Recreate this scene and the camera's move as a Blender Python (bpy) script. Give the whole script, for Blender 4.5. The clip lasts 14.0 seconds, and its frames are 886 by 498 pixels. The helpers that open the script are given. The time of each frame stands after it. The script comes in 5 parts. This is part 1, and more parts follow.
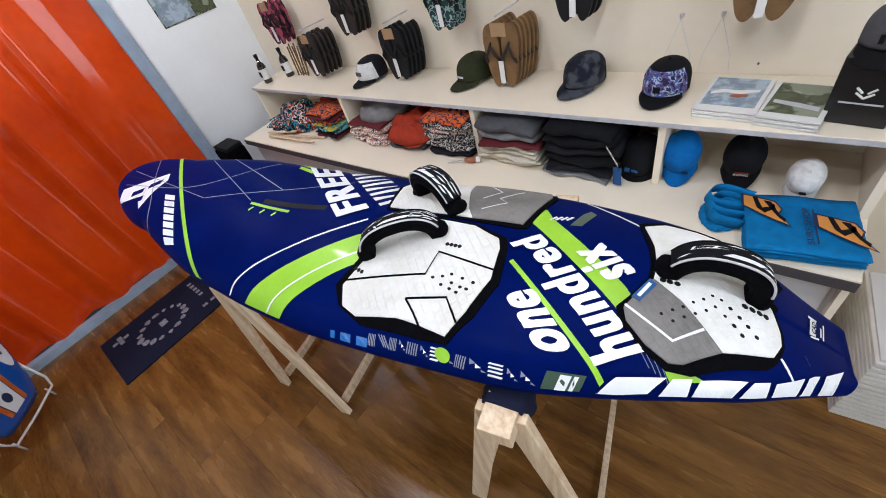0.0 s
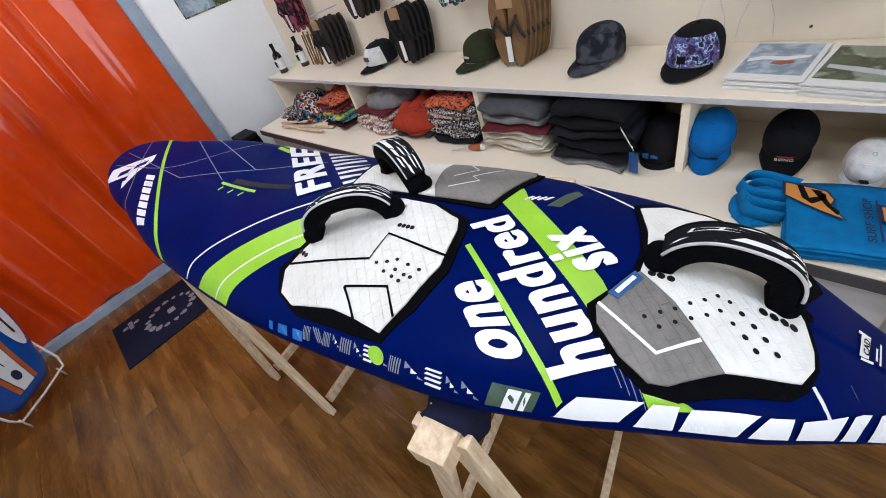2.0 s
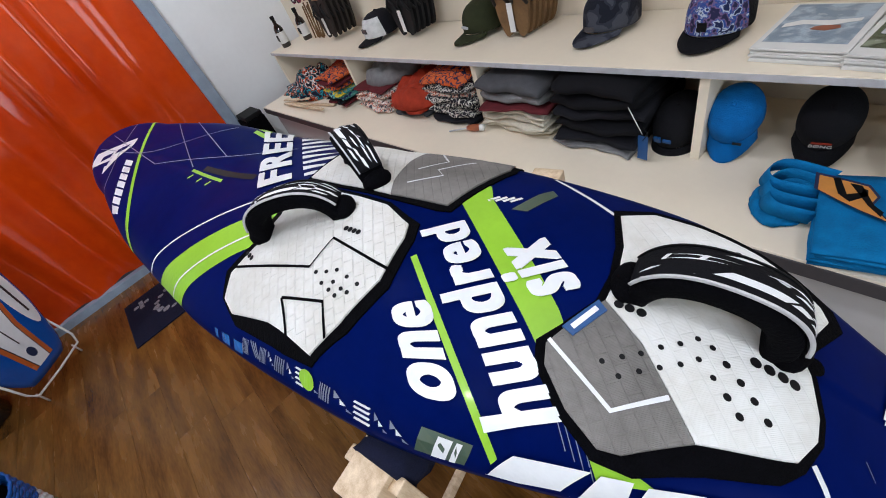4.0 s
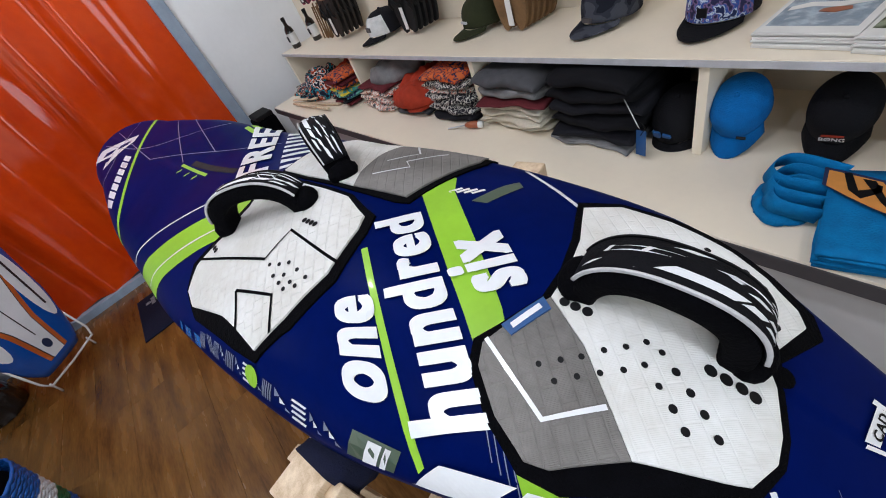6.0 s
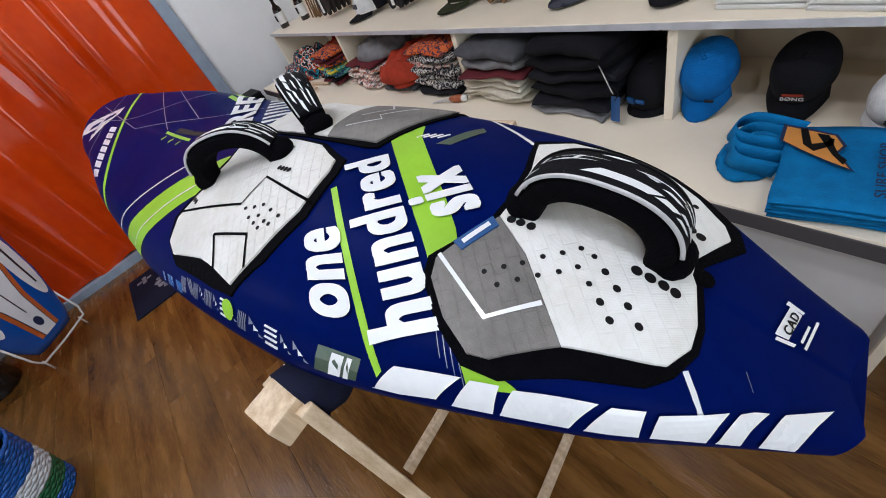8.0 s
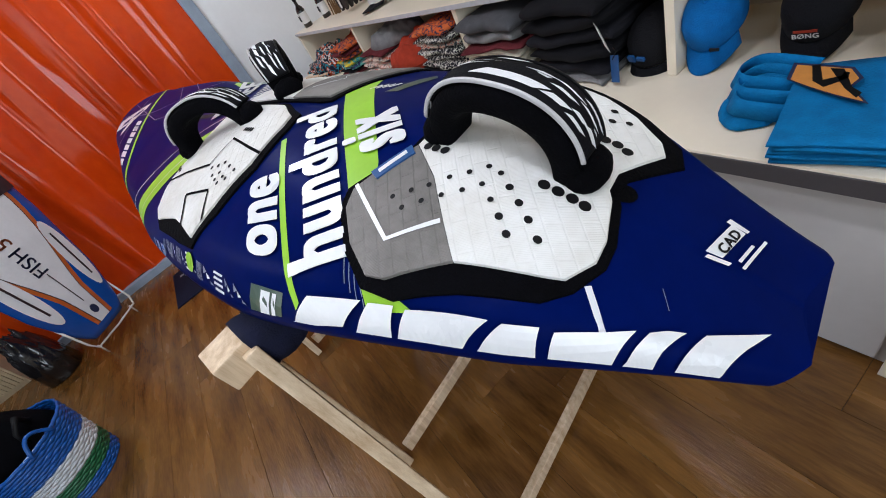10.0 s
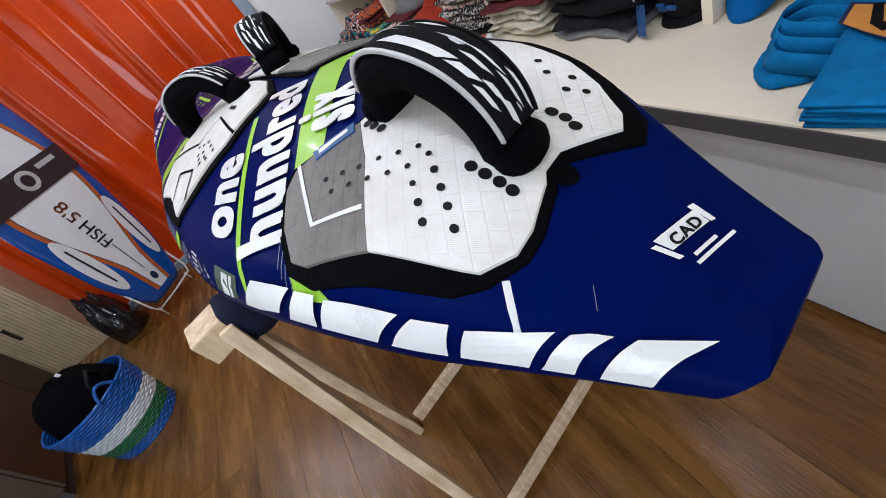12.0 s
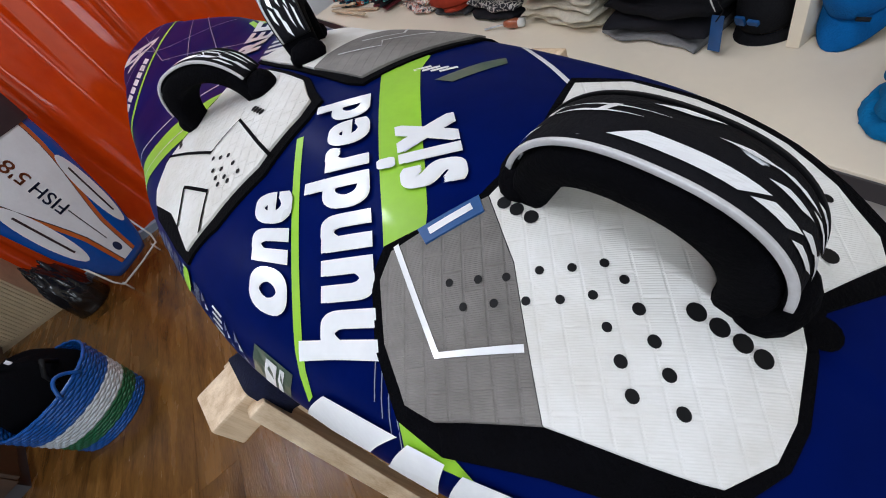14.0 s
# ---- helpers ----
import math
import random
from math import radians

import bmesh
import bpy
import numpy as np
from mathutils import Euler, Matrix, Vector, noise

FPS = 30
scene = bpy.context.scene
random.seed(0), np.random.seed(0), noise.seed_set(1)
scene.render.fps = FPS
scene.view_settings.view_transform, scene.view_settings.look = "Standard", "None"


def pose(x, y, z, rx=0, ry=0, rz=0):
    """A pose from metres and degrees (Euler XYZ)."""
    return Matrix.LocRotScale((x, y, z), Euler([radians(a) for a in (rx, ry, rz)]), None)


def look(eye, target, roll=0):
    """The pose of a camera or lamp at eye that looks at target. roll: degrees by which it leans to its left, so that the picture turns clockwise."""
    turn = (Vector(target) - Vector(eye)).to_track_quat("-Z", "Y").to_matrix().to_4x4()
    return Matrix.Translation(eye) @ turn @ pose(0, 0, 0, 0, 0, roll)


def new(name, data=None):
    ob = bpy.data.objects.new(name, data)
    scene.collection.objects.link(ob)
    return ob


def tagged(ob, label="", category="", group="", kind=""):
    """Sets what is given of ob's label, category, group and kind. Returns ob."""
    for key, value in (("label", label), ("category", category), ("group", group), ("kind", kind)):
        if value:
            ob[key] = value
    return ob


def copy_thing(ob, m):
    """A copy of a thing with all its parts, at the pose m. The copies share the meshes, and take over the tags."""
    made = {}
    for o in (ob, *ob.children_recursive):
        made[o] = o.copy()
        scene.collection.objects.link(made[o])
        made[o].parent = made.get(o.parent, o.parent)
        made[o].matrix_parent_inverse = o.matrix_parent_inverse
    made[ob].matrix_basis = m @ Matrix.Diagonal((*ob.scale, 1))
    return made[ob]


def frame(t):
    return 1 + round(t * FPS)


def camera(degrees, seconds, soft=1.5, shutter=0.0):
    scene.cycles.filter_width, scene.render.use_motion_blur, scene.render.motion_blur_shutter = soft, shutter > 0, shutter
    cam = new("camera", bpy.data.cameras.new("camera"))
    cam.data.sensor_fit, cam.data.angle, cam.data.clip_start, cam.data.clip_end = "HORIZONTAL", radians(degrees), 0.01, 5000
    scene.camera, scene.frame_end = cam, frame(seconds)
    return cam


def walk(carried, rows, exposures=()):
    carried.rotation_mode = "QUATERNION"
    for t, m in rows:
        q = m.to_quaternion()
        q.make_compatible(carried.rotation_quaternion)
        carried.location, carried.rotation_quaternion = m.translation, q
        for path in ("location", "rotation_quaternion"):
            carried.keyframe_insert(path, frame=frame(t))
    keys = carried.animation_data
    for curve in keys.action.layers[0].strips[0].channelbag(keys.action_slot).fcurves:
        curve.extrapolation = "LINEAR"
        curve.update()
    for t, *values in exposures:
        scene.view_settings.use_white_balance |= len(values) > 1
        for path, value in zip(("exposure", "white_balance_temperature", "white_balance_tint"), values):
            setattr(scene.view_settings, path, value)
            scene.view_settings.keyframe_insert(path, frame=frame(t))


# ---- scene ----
cam = camera(96.7, 14.0, soft=1.0)
PATH = [
    (0, (-0.279, -0.713, 1.753), (-1.399, 0.246, 0.403), -19.07),
    (0.5, (-0.270, -0.703, 1.740), (-1.409, 0.245, 0.398), -19.29),
    (1, (-0.257, -0.678, 1.699), (-1.423, 0.249, 0.365), -20.00),
    (1.5, (-0.213, -0.611, 1.621), (-1.447, 0.277, 0.321), -21.01),
    (2, (-0.218, -0.556, 1.568), (-1.480, 0.304, 0.275), -21.31),
    (2.5, (-0.226, -0.471, 1.527), (-1.511, 0.329, 0.221), -22.35),
    (2.7, (-0.231, -0.455, 1.524), (-1.503, 0.333, 0.201), -22.55),
    (5, (-0.190, -0.332, 1.465), (-1.545, 0.314, 0.143), -25.40),
    (5.5, (-0.184, -0.312, 1.445), (-1.554, 0.321, 0.133), -25.64),
    (6, (-0.158, -0.305, 1.430), (-1.540, 0.332, 0.132), -26.00),
    (6.5, (-0.131, -0.299, 1.413), (-1.512, 0.317, 0.105), -26.54),
    (7, (-0.097, -0.297, 1.391), (-1.496, 0.292, 0.089), -27.56),
    (7.5, (-0.074, -0.309, 1.375), (-1.472, 0.293, 0.078), -26.78),
    (8, (-0.071, -0.338, 1.377), (-1.425, 0.286, 0.044), -26.17),
    (8.2, (-0.062, -0.352, 1.385), (-1.402, 0.286, 0.045), -25.18),
    (10.3, (0.045, -0.256, 1.231), (-1.466, 0.158, -0.013), -33.58),
    (10.5, (0.044, -0.237, 1.221), (-1.480, 0.119, -0.025), -34.56),
    (11, (0.063, -0.207, 1.205), (-1.485, 0.074, -0.031), -36.40),
    (11.5, (0.078, -0.182, 1.193), (-1.481, 0.033, -0.040), -37.92),
    (12, (0.078, -0.178, 1.194), (-1.472, 0.022, -0.053), -37.95),
    (12.5, (0.075, -0.175, 1.199), (-1.460, 0.011, -0.070), -37.96),
    (13, (0.042, -0.179, 1.206), (-1.450, 0.045, -0.107), -35.36),
    (13.5, (-0.039, -0.179, 1.224), (-1.523, 0.048, -0.099), -33.46),
    (14, (-0.143, -0.197, 1.268), (-1.553, 0.014, -0.135), -33.71),
]
walk(cam, [(t, look(eye, target, roll)) for t, eye, target, roll in PATH], [(0.0, 0.0), (2.7, -0.08), (5.0, -0.30), (8.2, -0.28), (11.0, -0.17), (13.0, -0.18), (14.0, -0.42)])

# ---- light ----
world = bpy.data.worlds.new("world")
scene.world = world
world.use_nodes = True
wn = world.node_tree.nodes
sky = wn.new("ShaderNodeTexSky")
sky.sky_type, sky.sun_disc = "NISHITA", False
sky.sun_elevation, sky.sun_rotation = radians(45), radians(200)
world.node_tree.links.new(sky.outputs[0], wn["Background"].inputs[0])
wn["Background"].inputs[1].default_value = 0.12


def area_lamp(name, m, sx, sy, watts, colour):
    d = bpy.data.lights.new(name, "AREA")
    d.shape, d.size, d.size_y, d.energy, d.color = "RECTANGLE", sx, sy, watts, colour
    ob = new(name, d)
    ob.matrix_world = m
    return ob


FILL_FRONT, WIN_RIGHT, CEIL = 13.0, 95.0, 12.0
# front lamp is added fill for side wall and shelf, its source unseen
area_lamp("fill_front", look((-1.6, -4.42, 1.55), (-1.6, 0, 1.3)), 3.4, 1.9, FILL_FRONT, (0.80, 0.90, 1.0))
area_lamp("daylight_right", look((3.42, -1.6, 1.55), (0, -1.4, 1.2)), 3.0, 1.9, WIN_RIGHT, (0.80, 0.90, 1.0))
# places are assumed; the last three are added to brighten surfboard, side wall, bench
SPOTS = [(-2.9, -0.30, 1.2), (-1.75, -0.45, 1.0), (-0.6, -0.45, .85), (0.6, -0.45, .9), (0.75, -1.25, .9), (-0.7, -1.1, .9), (-2.75, -2.2, 1.4), (-3.3, 0.5, .45), (-0.45, 0.3, .4)]
for x, y, power in SPOTS:
    d = bpy.data.lights.new("ceiling_spot", "AREA")
    d.shape, d.size, d.energy, d.color = "DISK", 0.09, CEIL * power, (0.84, 0.885, 1.0)
    new("ceiling_spot_light", d).matrix_world = look((x, y, 2.60), (x, y, 0))


# ---- materials ----
def mat(name, col, rough=0.5, metal=0.0, var=0.12, scale=8.0, bump=0.0, bscale=60.0, coat=0.0, col2=None, stretch=None, spec=0.5):
    m = bpy.data.materials.new(name)
    m.use_nodes = True
    nt = m.node_tree
    n, l = nt.nodes, nt.links
    b = n["Principled BSDF"]
    b.inputs["Roughness"].default_value, b.inputs["Metallic"].default_value = rough, metal
    b.inputs["Coat Weight"].default_value = coat
    b.inputs["Coat Roughness"].default_value = 0.08
    b.inputs["Specular IOR Level"].default_value = spec
    tc, mp = n.new("ShaderNodeTexCoord"), n.new("ShaderNodeMapping")
    l.new(tc.outputs["Object"], mp.inputs[0])
    if stretch:
        mp.inputs["Scale"].default_value = stretch
    t1, t2 = n.new("ShaderNodeTexNoise"), n.new("ShaderNodeTexNoise")
    t1.inputs["Scale"].default_value, t1.inputs["Detail"].default_value = scale, 6
    t2.inputs["Scale"].default_value, t2.inputs["Detail"].default_value = scale * 9, 3
    l.new(mp.outputs[0], t1.inputs[0]), l.new(mp.outputs[0], t2.inputs[0])
    mx = n.new("ShaderNodeMath")
    mx.operation = "MULTIPLY_ADD"
    mx.inputs[1].default_value = 0.35
    l.new(t2.outputs[0], mx.inputs[0]), l.new(t1.outputs[0], mx.inputs[2])
    rp = n.new("ShaderNodeValToRGB")
    c = tuple(col)
    d = tuple(col2) if col2 else tuple(max(0, v * (1 - 2 * var)) for v in c)
    rp.color_ramp.elements[0].position, rp.color_ramp.elements[1].position = 0.45, 0.9
    rp.color_ramp.elements[0].color, rp.color_ramp.elements[1].color = (*d, 1), (*c, 1)
    l.new(mx.outputs[0], rp.inputs[0]), l.new(rp.outputs[0], b.inputs["Base Color"])
    rr = n.new("ShaderNodeMapRange")
    rr.inputs[3].default_value, rr.inputs[4].default_value = max(0.02, rough - 0.08), min(1, rough + 0.08)
    l.new(t1.outputs[0], rr.inputs[0]), l.new(rr.outputs[0], b.inputs["Roughness"])
    if bump:
        t3, bp = n.new("ShaderNodeTexNoise"), n.new("ShaderNodeBump")
        t3.inputs["Scale"].default_value, t3.inputs["Detail"].default_value = bscale, 4
        l.new(mp.outputs[0], t3.inputs[0]), l.new(t3.outputs[0], bp.inputs["Height"])
        bp.inputs["Strength"].default_value, bp.inputs["Distance"].default_value = bump, 0.01
        l.new(bp.outputs[0], b.inputs["Normal"])
    return m


def glow(name, col, strength):
    m = bpy.data.materials.new(name)
    m.use_nodes = True
    b = m.node_tree.nodes["Principled BSDF"]
    b.inputs["Emission Color"].default_value, b.inputs["Emission Strength"].default_value = (*col, 1), strength
    return m


def wood_mat(name, light, dark, stretch, rough=0.4, scale=3.0, coat=0.0, rand=0.25):
    m = mat(name, light, rough, 0, 0.2, scale, 0.12, 30, coat, dark, stretch)
    n, l = m.node_tree.nodes, m.node_tree.links
    b = n["Principled BSDF"]
    src = b.inputs["Base Color"].links[0].from_socket
    oi, mr, mixn = n.new("ShaderNodeObjectInfo"), n.new("ShaderNodeMapRange"), n.new("ShaderNodeMix")
    mr.inputs[3].default_value, mr.inputs[4].default_value = 1 - rand, 1 + rand
    l.new(oi.outputs["Random"], mr.inputs[0])
    mixn.data_type, mixn.blend_type = "RGBA", "MULTIPLY"
    mixn.inputs[0].default_value = 1.0
    l.new(src, mixn.inputs[6]), l.new(mr.outputs[0], mixn.inputs[7]), l.new(mixn.outputs[2], b.inputs["Base Color"])
    # shift the grain of each piece
    vm = n.new("ShaderNodeVectorMath")
    tc = next(x for x in n if x.type == "TEX_COORD")
    mp = next(x for x in n if x.type == "MAPPING")
    sc = n.new("ShaderNodeVectorMath")
    sc.operation = "SCALE"
    sc.inputs[0].default_value = (7.0, 13.0, 5.0)
    l.new(oi.outputs["Random"], sc.inputs["Scale"])
    l.new(tc.outputs["Object"], vm.inputs[0]), l.new(sc.outputs[0], vm.inputs[1]), l.new(vm.outputs[0], mp.inputs[0])
    return m


M = {}
M["white_wall"] = mat("white_wall", (0.82, 0.715, 0.565), 0.75, var=0.04, scale=3, bump=0.08, bscale=120)
M["side_wall"] = mat("side_wall", (0.86, 0.87, 0.88), 0.7, var=0.03, scale=3, bump=0.06, bscale=120)
M["white_board"] = mat("white_board", (0.84, 0.74, 0.585), 0.38, var=0.03, scale=5, bump=0.02)
M["grey_panel"] = mat("grey_panel", (0.53, 0.51, 0.50), 0.45, var=0.05, scale=4)
M["dark_edge"] = mat("dark_edge", (0.06, 0.055, 0.06), 0.5, var=0.1)
M["orange"] = mat("orange", (0.66, 0.062, 0.004), 0.11, var=0.14, scale=2.2, bump=0.05, bscale=7, coat=0.1, col2=(0.52, 0.036, 0.003), spec=0.35)
M["bluegrey"] = mat("bluegrey", (0.30, 0.37, 0.46), 0.5, var=0.1, scale=12, bump=0.05)
M["floor_wood"] = wood_mat("floor_wood", (0.245, 0.110, 0.024), (0.078, 0.032, 0.0065), (1.0, 6.0, 1.0), 0.26, 2.2, 0.0, 0.10)
M["joint"] = mat("joint", (0.03, 0.015, 0.008), 0.7)
M["pine"] = wood_mat("pine", (0.80, 0.64, 0.45), (0.50, 0.34, 0.20), (22, 22, 1.2), 0.55, 3.0, 0, 0.08)
M["navy"] = mat("navy", (0.0006, 0.0062, 0.080), 0.34, var=0.14, scale=5, coat=0.0, spec=0.012)
M["decal_white"] = mat("decal_white", (0.80, 0.81, 0.82), 0.3, var=0.05, scale=14, coat=0.4)
M["decal_green"] = mat("decal_green", (0.29, 0.56, 0.035), 0.42, var=0.08, scale=10, coat=0.08, spec=0.3)
M["decal_dkgreen"] = mat("decal_dkgreen", (0.05, 0.09, 0.06), 0.3, var=0.1, scale=10, coat=0.4)
M["decal_grey"] = mat("decal_grey", (0.20, 0.23, 0.32), 0.35, var=0.1, scale=20, coat=0.3)
M["decal_blue"] = mat("decal_blue", (0.02, 0.16, 0.52), 0.25, var=0.1, scale=10, coat=0.5)
M["black_foam"] = mat("black_foam", (0.0022, 0.0022, 0.0034), 0.95, var=0.3, scale=40, bump=0.35, bscale=260, spec=0.06)
M["black"] = mat("black", (0.004, 0.004, 0.005), 0.6, var=0.2, scale=20, spec=0.2)
# dark tone for the unseen ceiling and walls, set to cut bounce and reflections
M["unseen_dark"] = mat("unseen_dark", (0.20, 0.17, 0.14), 0.8, var=0.1, scale=3)
M["grey_trim"] = mat("grey_trim", (0.52, 0.52, 0.54), 0.5, var=0.1, scale=30)
M["tag_blue"] = mat("tag_blue", (0.006, 0.075, 0.24), 0.5, var=0.1, scale=30)


def pad_mat(name, col, col2, bx=0.034, by=0.017, depth=0.27):
    m = mat(name, col, 0.8, 0, 0.08, 9, col2=col2)
    n, l = m.node_tree.nodes, m.node_tree.links
    tc = next(x for x in n if x.type == "TEX_COORD")
    mp, br, bp = n.new("ShaderNodeMapping"), n.new("ShaderNodeTexBrick"), n.new("ShaderNodeBump")
    mp.inputs["Rotation"].default_value = (0, 0, radians(38))
    l.new(tc.outputs["Object"], mp.inputs[0]), l.new(mp.outputs[0], br.inputs[0])
    br.inputs["Scale"].default_value = 1.0
    br.inputs["Brick Width"].default_value, br.inputs["Row Height"].default_value = bx, by
    br.inputs["Mortar Size"].default_value, br.inputs["Mortar Smooth"].default_value = 0.0015, 0.8
    wv, ad = n.new("ShaderNodeTexWave"), n.new("ShaderNodeMath")
    wv.inputs["Scale"].default_value, wv.inputs["Distortion"].default_value = 190, 0.6
    l.new(mp.outputs[0], wv.inputs[0])
    ad.operation = "MULTIPLY_ADD"
    ad.inputs[1].default_value = -0.9
    sm = n.new("ShaderNodeMath")
    sm.operation = "MULTIPLY"
    sm.inputs[1].default_value = 0.17
    l.new(wv.outputs[1], sm.inputs[0])
    l.new(br.outputs[1], ad.inputs[0]), l.new(sm.outputs[0], ad.inputs[2])
    l.new(ad.outputs[0], bp.inputs["Height"])
    bp.inputs["Strength"].default_value, bp.inputs["Distance"].default_value = depth, 0.004
    l.new(bp.outputs[0], n["Principled BSDF"].inputs["Normal"])
    return m


M["pad_white"] = pad_mat("pad_white", (0.78, 0.78, 0.76), (0.64, 0.62, 0.57))
M["pad_diamond"] = pad_mat("pad_diamond", (0.80, 0.79, 0.76), (0.66, 0.63, 0.57), bx=0.026, by=0.021, depth=0.65)
M["pad_grey"] = pad_mat("pad_grey", (0.23, 0.215, 0.20), (0.13, 0.12, 0.11), depth=0.5)


# ---- building helpers ----
def part(name, bm, material, parent=None, label="", smooth=False):
    me = bpy.data.meshes.new(name)
    bmesh.ops.recalc_face_normals(bm, faces=bm.faces)
    bm.to_mesh(me)
    bm.free()
    if smooth:
        me.polygons.foreach_set("use_smooth", [True] * len(me.polygons))
    me.materials.append(material)
    ob = new(name, me)
    ob.parent = parent
    if label:
        ob["label"] = label
    return ob


def thing(name, label, category, m=None, group="", kind=""):
    ob = tagged(new(name), label, category, group, kind)
    if m is not None:
        ob.matrix_world = m
    return ob


def box(bm, lo, hi, m=None, bevel=0.0):
    c = [(a + b) / 2 for a, b in zip(lo, hi)]
    s = [abs(b - a) for a, b in zip(lo, hi)]
    r = bmesh.ops.create_cube(bm, size=1.0, matrix=(m or Matrix()) @ Matrix.Translation(c) @ Matrix.Diagonal((*s, 1)))
    if bevel:
        es = list({e for v in r["verts"] for e in v.link_edges})
        bmesh.ops.bevel(bm, geom=es, offset=bevel, segments=2, affect="EDGES", profile=0.6)
    return bm


def bx(lo, hi, m=None, bevel=0.0):
    return box(bmesh.new(), lo, hi, m, bevel)


def beam(a, b, w, h, up=(0, 0, 1), bevel=0.003):
    """A plank from a to b, w wide and h deep."""
    a, b = Vector(a), Vector(b)
    z = (b - a).normalized()
    x = Vector(up).cross(z).normalized()
    y = z.cross(x)
    m = Matrix.Translation(a) @ Matrix((x, y, z)).transposed().to_4x4()
    return box(bmesh.new(), (-w / 2, -h / 2, 0), (w / 2, h / 2, (b - a).length), m, bevel)


def tube(bm, pts, r, seg=8, closed=False):
    pts = [Vector(p) for p in pts]
    rings = []
    n = len(pts)
    for i, p in enumerate(pts):
        d = (pts[min(i + 1, n - 1)] - pts[max(i - 1, 0)]).normalized()
        u = d.orthogonal().normalized() if i == 0 else (rings[-1][1] - d * rings[-1][1].dot(d)).normalized()
        v = d.cross(u)
        rr = r[i] if isinstance(r, (list, tuple)) else r
        rings.append(([bm.verts.new(p + (u * math.cos(k * math.tau / seg) + v * math.sin(k * math.tau / seg)) * rr) for k in range(seg)], u))
    for (a, _), (b, _) in zip(rings, rings[1:]):
        for k in range(seg):
            bm.faces.new((a[k], a[(k + 1) % seg], b[(k + 1) % seg], b[k]))
    bm.faces.new(rings[0][0]), bm.faces.new(rings[-1][0][::-1])
    return bm


def lathe(prof, seg=24, sx=1.0, sy=1.0, cap=True):
    bm = bmesh.new()
    rings = [[bm.verts.new((r * sx * math.cos(k * math.tau / seg), r * sy * math.sin(k * math.tau / seg), z)) for k in range(seg)] for r, z in prof]
    for a, b in zip(rings, rings[1:]):
        for k in range(seg):
            bm.faces.new((a[k], a[(k + 1) % seg], b[(k + 1) % seg], b[k]))
    if cap:
        bm.faces.new(rings[0][::-1]), bm.faces.new(rings[-1])
    return bm


def loft(rows, closed_u=False, caps=True):
    """A skin over rows of points."""
    bm = bmesh.new()
    vs = [[bm.verts.new(p) for p in row] for row in rows]
    n = len(rows[0])
    for a, b in zip(vs, vs[1:]):
        for k in range(n if closed_u else n - 1):
            bm.faces.new((a[k], a[(k + 1) % n], b[(k + 1) % n], b[k]))
    if caps and closed_u:
        bm.faces.new(vs[0][::-1]), bm.faces.new(vs[-1])
    return bm


# ---- the room ----
X0, X1, Y0, Y1, H = -3.86, 3.5, -4.5, 1.16, 2.7


def structure(name, bm, material, label, parent=None):
    return tagged(part(name, bm, material, parent), label, name.split("_")[0], kind="structure")


ground = structure("floor", bx((X0 - 0.2, Y0 - 0.2, -0.12), (X1 + 0.2, Y1 + 0.2, -0.012)), M["joint"], "dark brown wood-plank shop floor with satin finish")
# ceiling out of view, added dark so the hull reflects less
structure("ceiling", bx((X0 - 0.2, Y0 - 0.2, H), (X1 + 0.2, Y1 + 0.2, H + 0.1)), M["unseen_dark"], "unseen ceiling, added dark to cut bounced light")
structure("wall_north", bx((X0 - 0.12, Y1, 0), (X1, Y1 + 0.12, H)), M["white_wall"], "white painted back wall behind the display shelf")
bm = bx((X0 - 0.12, 0.30, 0), (X0, Y1, H))
box(bm, (X0 - 0.12, Y0, 0), (X0, -2.6, H))
box(bm, (X0 - 0.12, -2.6, 2.4), (X0, 0.30, H))
structure("wall_west", bm, M["side_wall"], "white painted side wall with a wide opening")
# south and east walls out of view, added dark to keep the contrast
bm = bx((X0, Y0 - 0.12, 0), (X1, Y0, 0.55))
box(bm, (X0, Y0 - 0.12, 2.5), (X1, Y0, H))
box(bm, (X0, Y0 - 0.12, 0.55), (-3.4, Y0, 2.5))
box(bm, (0.2, Y0 - 0.12, 0.55), (X1, Y0, 2.5))
structure("wall_south", bm, M["unseen_dark"], "unseen wall with a window opening, added dark to cut bounced light")
bm = bx((X1, Y0, 0), (X1 + 0.12, Y1, 0.55))
box(bm, (X1, Y0, 2.5), (X1 + 0.12, Y1, H))
box(bm, (X1, Y0, 0.55), (X1 + 0.12, -3.2, 2.5))
box(bm, (X1, 0.0, 0.55), (X1 + 0.12, Y1, 2.5))
structure("wall_east", bm, M["unseen_dark"], "unseen wall with a window opening, added dark to cut bounced light")

# orange corrugated sheet that closes the opening
rows = []
for i in range(30):
    z = 0.055 + 2.4 * i / 29
    row = []
    for k in range(240):
        y = -2.6 + 2.82 * k / 239
        a = 0.040 * math.sin(y * 19 + 0.8 * math.sin(y * 3.1) + 0.5) + 0.014 * math.sin(y * 8.3 + 1.3) + 0.009 * math.sin(z * 2.2 + y * 5) + 0.006 * math.sin(y * 41 + 1.2 * math.sin(z * 2))
        fl = min(1.0, max(0.12, (0.0 - y) / 0.35 + 0.2))
        row.append((X0 + 0.03 + a * fl, y, z))
    rows.append(row)
sheet = thing("corrugated_sheet", "glossy orange corrugated plastic sheet closing a wide doorway", "wall panel", kind="structure")
part("sheet", loft(rows), M["orange"], sheet, smooth=True)
